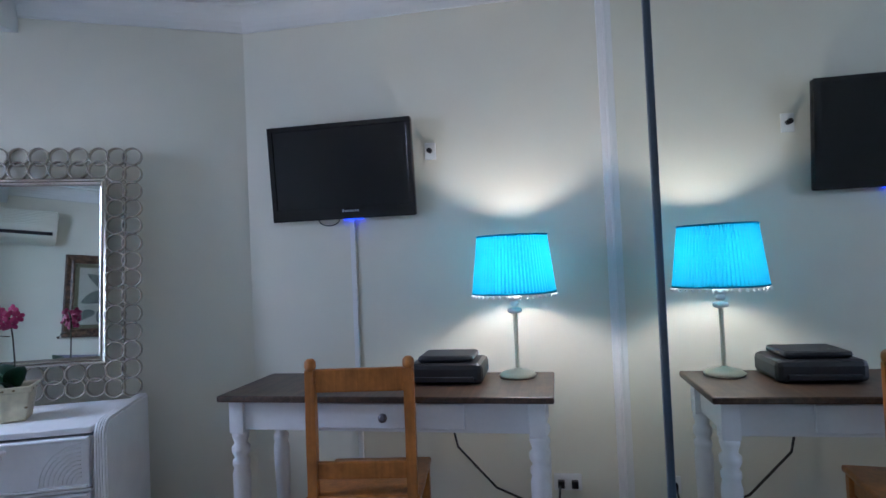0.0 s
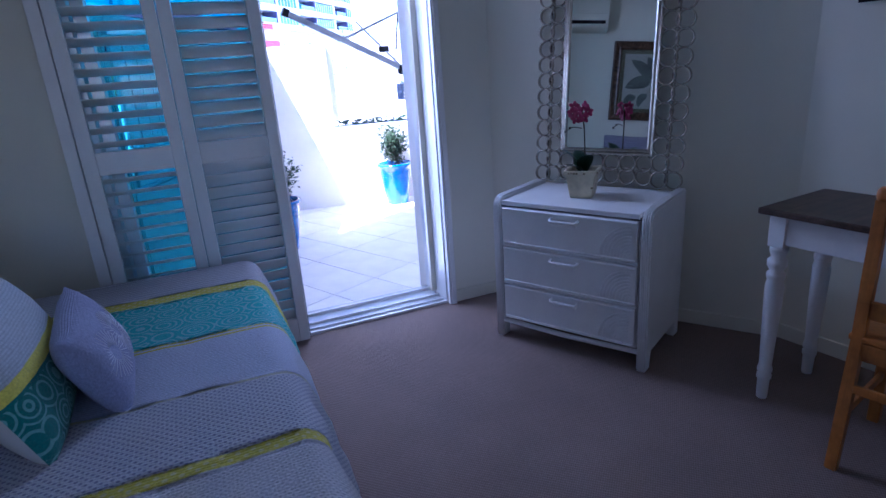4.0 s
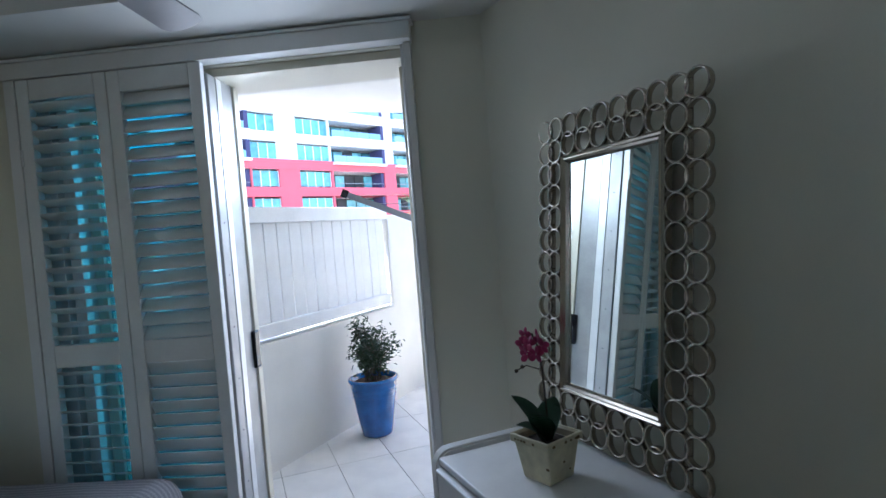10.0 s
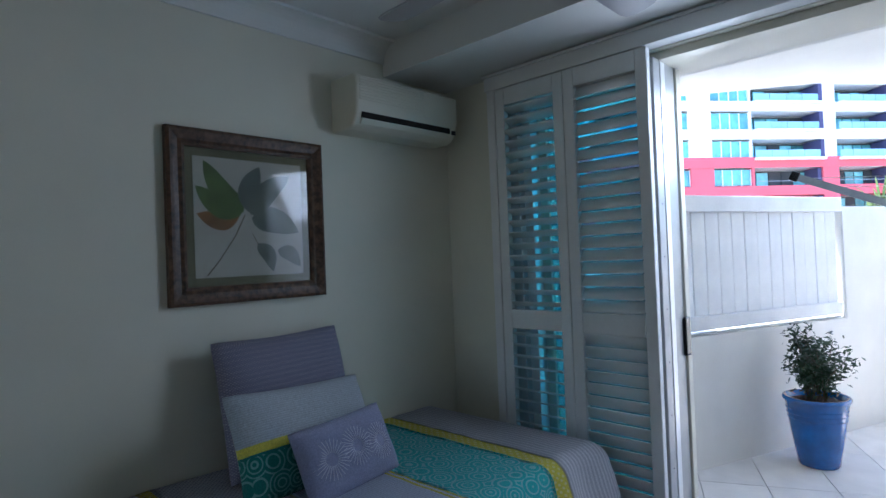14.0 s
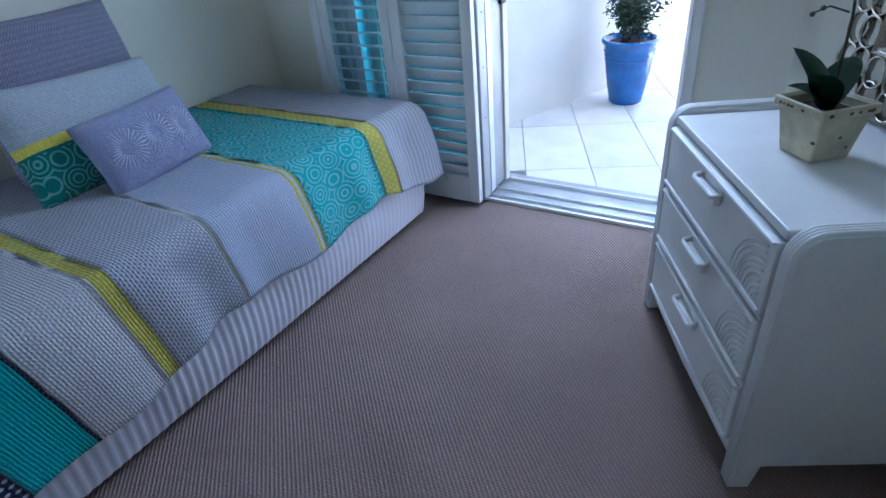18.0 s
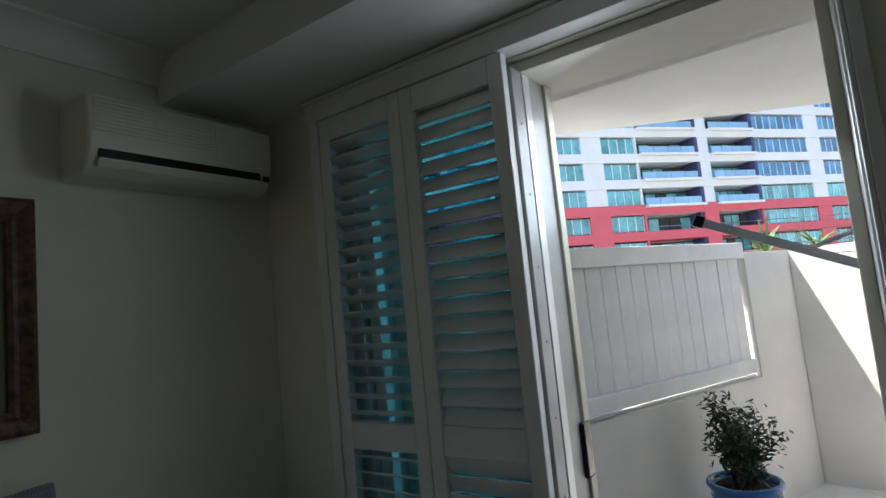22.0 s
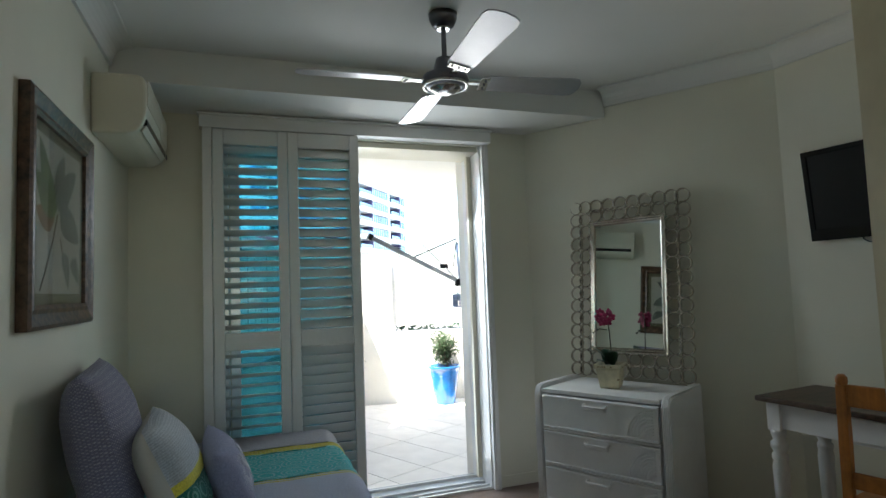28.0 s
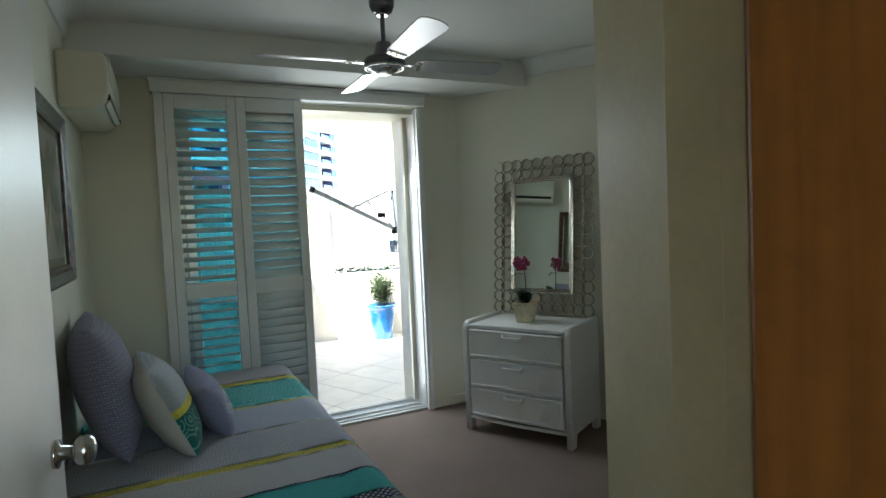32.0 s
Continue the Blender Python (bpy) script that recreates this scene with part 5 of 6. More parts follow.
# ---- lamp ----
LX, LY, LZ = 2.525, 0.80, 0.7575
lamp = thing("table_lamp", (LX, LY, LZ), "lit table lamp with a pleated turquoise shade and ivory stem", "lamp")
bm = bmesh.new()
turned(bm, [(0.070, 0.0), (0.074, 0.008), (0.060, 0.018), (0.020, 0.026), (0.012, 0.034)], seg=30)
part("base", bm, M["ivory"], lamp)
bm = bmesh.new()
rod(bm, (0, 0, 0.03), (0, 0, 0.25), 0.008, seg=14)
part("stem", bm, M["ivory"], lamp)
for z, r in ((0.262, 0.030), (0.290, 0.018), (0.312, 0.030)):
    bm = bmesh.new()
    turned(bm, [(0.006, -0.012), (r * 0.8, -0.009), (r, 0.0), (r * 0.8, 0.009), (0.006, 0.012)], seg=18, m=Matrix.Translation((0, 0, z)))
    part("glass_bead", bm, M["pompom"], lamp)
bm = bmesh.new()
rod(bm, (0, 0, 0.32), (0, 0, 0.39), 0.012, seg=12)
part("bulb_holder", bm, M["ivory"], lamp)
bm = bmesh.new()
turned(bm, [(0.012, 0.392), (0.028, 0.42), (0.030, 0.445), (0.018, 0.47), (0.004, 0.478)], seg=16)
bulb = part("bulb", bm, M["bulb"], lamp, "glowing bulb")
bulb.visible_shadow = False
bm = bmesh.new()
n = 144
rb, rt, zb, zt = 0.166, 0.139, 0.335, 0.56
lo, hi = [], []
for i in range(n):
    a = 2 * math.pi * i / n
    w = 0.0022 * math.cos(math.pi * i)
    lo.append(bm.verts.new(((rb + w) * math.cos(a), (rb + w) * math.sin(a), zb)))
    hi.append(bm.verts.new(((rt + w) * math.cos(a), (rt + w) * math.sin(a), zt)))
for i in range(n):
    bm.faces.new((lo[i], lo[(i + 1) % n], hi[(i + 1) % n], hi[i]))
shade = part("shade", bm, M["shade"], lamp, "pleated turquoise cloth shade")
for r, z in ((rb + 0.001, zb), (rt + 0.001, zt)):
    bm = bmesh.new()
    torus(bm, r, 0.004, seg=48, ring=6, m=Matrix.Translation((0, 0, z)))
    part("binding", bm, M["shade"], shade)
for i in range(40):
    a = 2 * math.pi * i / 40
    bm = bmesh.new()
    g = bmesh.new()
    bmesh.ops.create_icosphere(g, subdivisions=1, radius=0.007)
    add_mesh(bm, g, Matrix.Translation(((rb + 0.002) * math.cos(a), (rb + 0.002) * math.sin(a), zb - 0.012)))
    part("bead", bm, M["pompom"], shade)
for a in (0, 120, 240):
    bm = bmesh.new()
    rod(bm, (0, 0, 0.385), (rb * 0.99 * math.cos(radians(a)), rb * 0.99 * math.sin(radians(a)), zb + 0.02), 0.0015, seg=6)
    part("shade_arm", bm, M["chrome"], lamp)
lamp_light = new("lamp_light", bpy.data.lights.new("lamp_light", "POINT"))
lamp_light.data.energy, lamp_light.data.color, lamp_light.data.shadow_soft_size = LAMP_POWER, (1.0, 0.84, 0.58), 0.03
lamp_light.location = (LX, LY, LZ + 0.43)

lamp.scale = (0.96, 0.96, 0.96)

# ---- black box device on the desk ----
prt = thing("desktop_printer", (2.45, 1.05, 0.758), "dark grey compact printer with a rounded lid on the desk", "printer", turn=-83.7)
for name, b, bev in (("body", (-0.14, -0.11, 0.0, 0.14, 0.11, 0.075), 0.02), ("lid", (-0.105, -0.085, 0.0755, 0.105, 0.09, 0.10), 0.012), ("tray", (-0.11, -0.125, 0.012, 0.11, -0.1102, 0.03), 0.004)):
    bm = bmesh.new()
    box(bm, *b, bevel=bev)
    part(name, bm, M["darkplastic"], prt)

# ---- television ----
tv = thing("television", (2.632, 1.580, 1.633), "black flat television on a wall bracket above the desk", "television", turn=-83.0)
tv.matrix_world = tv.matrix_world @ pose(0, 0, 0, 5.5)
for name, b, bev, m in (("housing", (-0.335, 0.012, -0.215, 0.335, 0.045, 0.215), 0.008, "black"), ("back", (-0.22, 0.0452, -0.14, 0.22, 0.054, 0.10), 0.004, "black"),
                        ("screen", (-0.312, 0.0105, -0.160, 0.312, 0.0118, 0.192), 0.0, "screen")):
    bm = bmesh.new()
    box(bm, *b, bevel=bev)
    part(name, bm, M[m], tv)
for b in ((-0.335, 0.004, 0.193, 0.335, 0.0118, 0.215), (-0.335, 0.004, -0.215, 0.335, 0.0118, -0.161), (-0.335, 0.004, -0.161, -0.313, 0.0118, 0.193), (0.313, 0.004, -0.161, 0.335, 0.0118, 0.193)):
    bm = bmesh.new()
    box(bm, *b, bevel=0.002)
    part("bezel", bm, M["black"], tv)
for k in range(7):
    bm = bmesh.new()
    box(bm, 0.000 + 0.0115 * k, 0.0028, -0.184, 0.0085 + 0.0115 * k, 0.0038, -0.175 if k else -0.171)
    part("letter_bar", bm, M["galv"], tv, "small silver lettering bar")
bm = bmesh.new()
box(bm, 0.000, 0.020, -0.2185, 0.090, 0.028, -0.2152)
part("standby_light", bm, M["led"], tv, "blue standby light strip")
bm = bmesh.new()
box(bm, -0.05, 0.0541, -0.05, 0.05, 0.066, 0.05, bevel=0.003)
part("bracket", bm, M["darksteel"], tv)
bm = bmesh.new()
tube(bm, [(-0.075 + 0.05 * math.cos(q), 0.03, -0.212 - 0.030 * math.sin(q)) for q in [math.pi * i / 10 for i in range(11)]], 0.003, 6)
part("cable", bm, M["blackcord"], tv)


def on_desk_wall(y, z, off=0.0):
    k = (y - B[1]) / (C[1] - B[1])
    return (B[0] + k * (C[0] - B[0]) - off, y, z)


def wall_plate(name, y, z, w, hgt, label, cat):
    e = thing(name, on_desk_wall(y, z), label, cat, turn=-83.0)
    bm = bmesh.new()
    box(bm, -w / 2, -0.010, -hgt / 2, w / 2, -0.001, hgt / 2, bevel=0.003)
    part("plate", bm, M["trim"], e)
    return e


wp = wall_plate("antenna_socket", 1.185, 1.70, 0.05, 0.075, "white antenna wall socket beside the television", "wall socket")
bm = bmesh.new()
turned(bm, [(0.011, 0.0), (0.011, 0.03)], seg=10, m=Matrix.Translation((0, -0.010, 0.0)) @ pose(0, 0, 0, 90))
part("plug", bm, M["black"], wp)
wp = wall_plate("power_point", 0.66, 0.26, 0.115, 0.07, "white double power point low on the wall", "power point")
for s in (-1, 1):
    bm = bmesh.new()
    box(bm, s * 0.028 - 0.014, -0.034, -0.02, s * 0.028 + 0.014, -0.0102, 0.012, bevel=0.004)
    part("plug", bm, M["black"], wp)
cc = thing("cable_cover", on_desk_wall(1.555, 0.0), "white plastic cable cover strip below the television", "cable cover", turn=-83.0)
bm = bmesh.new()
box(bm, -0.012, -0.013, 0.10, 0.012, -0.001, 1.44, bevel=0.003)
part("strip", bm, M["trim"], cc)
cab = thing("power_cable", (0, 0, 0), "black power cable drooping behind the desk", "cable")
bm = bmesh.new()
p0, p1 = Vector(on_desk_wall(0.69, 0.25, 0.03)), Vector(on_desk_wall(1.15, 0.62, 0.05))
tube(bm, [p1, p1 + Vector((-0.01, -0.05, -0.2)), p1.lerp(p0, 0.45) + Vector((-0.03, 0, -0.20)), p1.lerp(p0, 0.75) + Vector((-0.03, 0, -0.15)), p0 + Vector((-0.05, 0.02, -0.12)), p0 + Vector((-0.045, 0.0, -0.05)), p0], 0.005, 8)
part("cord", bm, M["blackcord"], cab)
fc = thing("floor_cable", (0, 0, 0), "black cable lying in loops on the carpet under the desk", "cable")
bm = bmesh.new()
tube(bm, [(2.69, 1.50, 0.16), (2.67, 1.48, 0.06), (2.63, 1.45, 0.008), (2.56, 1.38, 0.008), (2.50, 1.36, 0.009), (2.46, 1.33, 0.008), (2.45, 1.27, 0.008), (2.40, 1.21, 0.008), (2.44, 1.14, 0.009), (2.52, 1.15, 0.008), (2.60, 1.22, 0.009), (2.66, 1.20, 0.03), (2.72, 1.17, 0.12)], 0.0045, 8)
part("cord", bm, M["blackcord"], fc)
bm = bmesh.new()
tube(bm, [(2.63, 1.47, 0.012), (2.56, 1.43, 0.014), (2.53, 1.37, 0.016), (2.57, 1.31, 0.014), (2.64, 1.33, 0.012)], 0.004, 8)
part("cord", bm, M["blackcord"], fc)

# ---- courtyard ----
CO = Vector((1.105, 6.60, 0))                        # inner corner of side and far wall
SW = Vector((0.40, 1.0, 0)).normalized()    # along the side wall, away from the house
FW = Vector((1.0, -0.12, 0)).normalized()           # along the far wall
GZ = -0.075
PIL = -0.60                                          # house-side face of the corner pillar
side_m = Matrix.Translation(CO) @ pose(0, 0, 0, 0, 0, math.degrees(math.atan2(SW.y, SW.x)))      # x runs along the wall, -x to the house, +y outward
far_m = Matrix.Translation(CO) @ pose(0, 0, 0, 0, 0, math.degrees(math.atan2(FW.y, FW.x)))       # +y outward

bm = bmesh.new()
box(bm, -60, 3.586, -0.6, 90, 260, GZ - 0.012)
setting("ground", bm, M["grout"], "grey ground under the courtyard tiles")


def outline_wall(m, pts, depth):
    """A wall of one piece: an outline in its own x and z, of the given depth."""
    bm = bmesh.new()
    near, far = [[bm.verts.new(m @ Vector((x, y, z))) for x, z in pts] for y in (0.0, depth)]
    for i in range(len(pts)):
        k = (i + 1) % len(pts)
        bm.faces.new((near[i], near[k], far[k], far[i]))
    bm.faces.new(near)
    bm.faces.new(far[::-1])
    bmesh.ops.recalc_face_normals(bm, faces=bm.faces)
    bmesh.ops.bevel(bm, geom=[e for e in bm.edges if e.calc_face_angle(0) > 1.0], offset=0.006, segments=2, affect="EDGES")
    return bm


setting("wall_courtyard_side", outline_wall(side_m, [(-3.02, GZ - 0.1), (0.22, GZ - 0.1), (0.22, 1.60), (PIL, 1.60), (PIL, 0.765), (-2.98, 0.765), (-2.98, 1.60), (-3.02, 1.60)], 0.22),
        M["render"], "cream rendered courtyard side wall")
setting("wall_courtyard_far", outline_wall(far_m, [(0.002, GZ - 0.1), (5.5, GZ - 0.1), (5.5, 1.60), (3.2, 1.60), (3.2, 0.755), (0.60, 0.755), (0.60, 1.60), (0.002, 1.60)], 0.22),
        M["render"], "cream rendered courtyard far wall")
bm = bmesh.new()
box(bm, 3.05, 3.745, GZ - 0.1, 3.25, 6.45, 2.6)
setting("wall_courtyard_right", bm, M["render"], "cream rendered courtyard wall")
# house front above and beside the door, with the balcony slab over it
bm = bmesh.new()
box(bm, -6.0, 3.5905, -0.4, -0.11, 3.74, 4.0)
box(bm, 1.496, 3.5905, -0.4, 3.3, 3.74, 4.0)
box(bm, -0.11, 3.5905, 2.172, 1.496, 3.74, 4.0)
setting("wall_house_front", bm, M["render"], "cream rendered house front")
bm = bmesh.new()
pts = [(-1.5, 3.741), (3.3, 3.741), (3.3, 6.0), (1.46, 5.56), (0.23, 4.83), (-1.5, 3.76)]
low = [bm.verts.new((x, y, 2.36)) for x, y in pts]
top = [bm.verts.new((x, y, 2.62)) for x, y in pts]
for i in range(len(pts)):
    bm.faces.new((low[i], low[(i + 1) % len(pts)], top[(i + 1) % len(pts)], top[i]))
bm.faces.new(low[::-1])
bm.faces.new(top)
bmesh.ops.recalc_face_normals(bm, faces=bm.faces)
setting("soffit", bm, M["soffit"], "white textured balcony soffit over the courtyard")
bm = bmesh.new()
box(bm, -6.2, 3.75, 2.621, 3.3, 3.9, 4.0)
setting("wall_upper_floor", bm, M["render"], "rendered upper storey wall")

# fence of upright boards between rails on the side wall
fence = thing("board_fence", (0, 0, 0), "white painted board fence with cap rail on the side wall", "fence")
fence.matrix_world = side_m
for name, b in (("cap_rail", (-2.97, -0.02, 1.560, -0.625, 0.16, 1.665)), ("bottom_rail", (-2.97, -0.012, 0.802, -0.655, 0.03, 0.892)), ("back_rail", (-2.97, 0.072, 1.40, -0.61, 0.11, 1.47)),
                ("sill_strip", (-2.97, 0.03, 0.7655, -0.605, 0.09, 0.785))):
    bm = bmesh.new()
    box(bm, *b, bevel=0.006)
    part(name, bm, M["fence"], fence)
bm = bmesh.new()
box(bm, 0.0, 0.032, 0.795, 0.118, 0.052, 1.560, bevel=0.004)
board = mesh_of("board", bm, M["fence"])
for k in range(18):
    o = new("board", board)
    o.parent = fence
    o.matrix_local = Matrix.Translation((-2.862 + k * 0.1245, random.uniform(-0.003, 0.003), 0))

slat_fence = thing("slat_fence", (0, 0, 0), "white slatted fence panel set in the far wall", "fence")
slat_fence.matrix_world = far_m
for b in ((0.601, 0.06, 0.835, 3.199, 0.10, 0.905), (0.601, 0.06, 1.45, 3.199, 0.10, 1.52), (0.601, 0.04, 0.83, 0.66, 0.12, 1.595)):
    bm = bmesh.new()
    box(bm, *b, bevel=0.005)
    part("rail", bm, M["fence"], slat_fence)
bm = bmesh.new()
box(bm, 0.0, 0.065, 0.83, 0.118, 0.085, 1.585, bevel=0.004)
board = mesh_of("slat", bm, M["fence"])
for k in range(19):
    o = new("slat", board)
    o.parent = slat_fence
    o.matrix_local = Matrix.Translation((0.672 + k * 0.132, -0.03 + random.uniform(-0.002, 0.002), 0))


def leaf_cloud(bm, count, spots, size, stretch=2.0):
    """Many small pointed leaves about the given spots (centre, spread)."""
    verts, faces = [], []
    for _ in range(count):
        c, spread = random.choice(spots)
        p = Vector(c) + Vector([random.gauss(0, 1) for _ in range(3)]) * spread
        r = Euler([random.uniform(-1.2, 1.2), random.uniform(-1.2, 1.2), random.uniform(0, 6.28)]).to_matrix()
        s = size * random.uniform(0.6, 1.3)
        k = len(verts)
        for q in ((0, -stretch, 0), (0.7, -0.2, 0.15), (0, stretch, 0), (-0.7, -0.2, 0.15)):
            verts.append(p + r @ (Vector(q) * s))
        faces += [(k, k + 1, k + 2), (k, k + 2, k + 3)]
    vs = [bm.verts.new(v) for v in verts]
    for f in faces:
        bm.faces.new([vs[i] for i in f])


def pot_plant(x, y, high, label, seed, leaves=2100):
    random.seed(seed)
    e = thing("pot_plant", (x, y, GZ), label, "potted plant", "potted shrubs in the courtyard")
    bm = bmesh.new()
    turned(bm, [(0.105, 0.0), (0.115, 0.01), (0.130, 0.10), (0.150, 0.22), (0.166, 0.34), (0.176, 0.405), (0.187, 0.412), (0.190, 0.425), (0.184, 0.436), (0.168, 0.436), (0.162, 0.40), (0.158, 0.39)], seg=40)
    p = part("pot", bm, M["bluepot"], e, "tall cobalt blue glazed pot")
    for z, r in ((0.30, 0.1615), (0.33, 0.1655), (0.36, 0.1695)):
        bm = bmesh.new()
        torus(bm, r, 0.003, seg=40, ring=6, m=Matrix.Translation((0, 0, z)))
        part("ridge", bm, M["bluepot"], p)
    bm = bmesh.new()
    turned(bm, [(0.158, 0.392), (0.150, 0.402), (0.02, 0.408)], seg=24)
    part("soil", bm, M["soil"], e)
    bm = bmesh.new()
    spots = []
    for k in range(24):
        a, t = random.uniform(0, 6.28), random.uniform(0.02, 0.19)
        h1 = high * random.uniform(0.45, 1.0)
        base = Vector((random.uniform(-0.06, 0.06), random.uniform(-0.06, 0.06), 0.405))
        tip = base + Vector((t * math.cos(a), t * math.sin(a), h1))
        mid = base.lerp(tip, 0.5) + Vector((-0.03 * math.cos(a), -0.03 * math.sin(a), 0.02))
        tube(bm, [base, mid, tip], 0.003, 5)
        for f in (0.35, 0.55, 0.75, 0.92, 1.0):
            q = base.lerp(mid, f * 2) if f < 0.5 else mid.lerp(tip, f * 2 - 1)
            spots.append((q, 0.026 + 0.02 * (1 - f)))
            if random.random() < 0.5:
                w = q + Vector((random.uniform(-0.07, 0.07), random.uniform(-0.07, 0.07), random.uniform(0.01, 0.08)))
                tube(bm, [q, w], 0.0015, 4)
                spots.append((w, 0.02))
    part("stem", bm, M["bark"], e)
    bm = bmesh.new()
    leaf_cloud(bm, leaves, spots, 0.0105)
    part("foliage", bm, M["leaf"], e, "small dark green leaves")
    return e


pot_plant(0.835, 5.15, 0.40, "blue glazed pot with a leafy shrub by the side wall", 11)
pot_plant(2.225, 6.245, 0.36, "blue glazed pot with a leafy shrub by the far wall", 23)

# ---- clothes line ----
hoist = thing("clothes_line", (0, 0, 0), "grey steel fold-down rotary clothes line fixed to the courtyard wall", "clothes line")
HUB = Vector((1.755, 4.42, 1.305))
bm = bmesh.new()
turned(bm, [(0.030, -0.035), (0.046, -0.03), (0.046, 0.02), (0.025, 0.03)], seg=18, m=Matrix.Translation(HUB))
part("hub", bm, M["black"], hoist)
tips = [Vector((0.950, 4.25, 1.680)), Vector((2.10, 5.36, 1.70)), Vector((2.62, 4.70, 1.70)), Vector((1.62, 3.78, 1.72))]
for k, tip in enumerate(tips[:3]):
    bm = bmesh.new()
    d = (tip - HUB)
    g = bmesh.new()
    bmesh.ops.create_cube(g, size=1.0)
    g.transform(Matrix.Translation((HUB + tip) / 2) @ d.to_track_quat("Z", "Y").to_matrix().to_4x4() @ Matrix.Diagonal((0.022, 0.034, d.length - 0.04, 1)))
    add_mesh(bm, g)
    arm = part("arm", bm, M["galv"], hoist)
    bm = bmesh.new()
    box(bm, -0.016, -0.024, -0.03, 0.016, 0.024, 0.01, bevel=0.004, m=Matrix.Translation(tip) @ d.to_track_quat("Z", "Y").to_matrix().to_4x4())
    part("end_cap", bm, M["black"], arm)
# brace from the first arm up to the mast head, and the mast
J = HUB.lerp(tips[0], 0.55)
TOP = Vector((1.845, 4.70, 1.70))
for name, a, b, r, m in (("brace", J, TOP, 0.009, "galv"), ("brace", TOP, HUB.lerp(tips[1], 0.30) + Vector((-0.05, 0.0, 0.02)), 0.006, "black"), ("mast", HUB, Vector((1.50, 4.62, 1.64)), 0.007, "galv"),
                         ("wall_strut", HUB, Vector((3.05, 4.62, 1.62)), 0.018, "galv")):
    bm = bmesh.new()
    rod(bm, a, b, r, seg=10)
    part(name, bm, M[m], hoist)
bm = bmesh.new()
q = HUB.lerp(Vector((1.50, 4.62, 1.64)), 0.42)
box(bm, q.x - 0.035, q.y - 0.015, q.z - 0.02, q.x + 0.035, q.y + 0.015, q.z + 0.02, bevel=0.006)
part("winder", bm, M["black"], hoist)
for f in (0.35, 0.5, 0.65, 0.8, 0.95):
    pts = [HUB.lerp(t, f) for t in tips[:3]]
    for a, b in ((0, 1), (1, 2)):
        bm = bmesh.new()
        mid = pts[a].lerp(pts[b], 0.5) - Vector((0, 0, 0.012))
        tube(bm, [pts[a], mid, pts[b]], 0.0016, 4)
        part("line", bm, M["cord"], hoist)

# laundry basket hung on the line
bk = thing("laundry_basket", (1.86, 4.60, 1.09), "small blue-grey plastic peg basket hung below the clothes line", "basket")
M["basket"] = mat("blue_grey_plastic", (0.20, 0.27, 0.40), 0.5)
M["pegs"] = mat("pale_blue_plastic", (0.35, 0.55, 0.65), 0.5)
for a0 in range(4):
    bm = bmesh.new()
    L = 0.17 if a0 % 2 == 0 else 0.11
    off = -0.055 if a0 % 2 == 0 else -0.085
    m = pose(0, 0, 0, 0, 0, 90 * a0)
    for z in (0.0, 0.027, 0.054, 0.081, 0.10):
        box(bm, -L / 2, off - 0.003, z, L / 2, off, z + 0.010, m=m)
    for i in range(9):
        x = -L / 2 + i * (L - 0.006) / 8
        box(bm, x, off - 0.0035, 0.0, x + 0.006, off + 0.0005, 0.11, m=m)
    part("side", bm, M["basket"], bk)
bm = bmesh.new()
box(bm, -0.082, -0.052, 0.002, 0.082, 0.052, 0.006)
part("bottom", bm, M["basket"], bk)
bm = bmesh.new()
for k in range(26):
    x, y, z = random.uniform(-0.07, 0.07), random.uniform(-0.04, 0.04), random.uniform(0.08, 0.115)
    box(bm, -0.03, -0.005, -0.005, 0.03, 0.005, 0.005, m=Matrix.Translation((x, y, z)) @ pose(0, 0, 0, random.uniform(-40, 40), random.uniform(-40, 40), random.uniform(0, 180)))
part("pegs", bm, M["pegs"], bk, "pile of pale blue pegs")
for s in (-1, 1):
    bm = bmesh.new()
    tube(bm, [(s * 0.08, 0, 0.10), (s * 0.05, 0, 0.20), (-0.06, -0.05, 0.25)], 0.003, 6)
    part("hanger", bm, M["cord"], bk)

# ---- planting behind the far wall ----
random.seed(5)


def palm(x, y, z, size, label):
    e = thing("spiky_plant", (x, y, z), label, "plant", "plants on the garden terrace beyond")
    bm = bmesh.new()
    rod(bm, (0, 0, -1.2), (0, 0, 0.05), 0.06, 0.05)
    part("trunk", bm, M["bark"], e)
    for k in range(26):
        bm = bmesh.new()
        a = random.uniform(0, 6.28)
        blade_leaf(bm, (0, 0, 0), (math.cos(a), math.sin(a)), size * random.uniform(0.7, 1.0), 0.035 * size, random.uniform(0.2, 0.9), random.uniform(0.5, 1.6), n=6)
        part("frond", bm, M["palm"], e)
    return e


M["palm"] = mat("sunlit_palm_leaf", (0.14, 0.22, 0.06), 0.5, scale=3, vary=0.3, bump=0.0, random_tone=0.25)
for x, y, z, s in ((0.3, 14.0, 2.2, 0.9), (1.1, 14.5, 2.25, 0.8), (1.9, 15.0, 2.1, 0.9), (-0.9, 13.8, 1.9, 0.7), (2.9, 15.5, 2.1, 0.8), (4.2, 15.0, 2.0, 0.9), (5.6, 15.5, 2.0, 0.8)):
    palm(x, y, z - 0.45, s * 0.75, "spiky green palm-like plant in a raised garden bed")
bm = bmesh.new()
box(bm, -9, 13.2, -0.1, 20, 16.5, 1.0, bevel=0.05)
setting("garden_terrace", bm, M["render"], "rendered raised garden bed beyond the courtyard")
bm = bmesh.new()
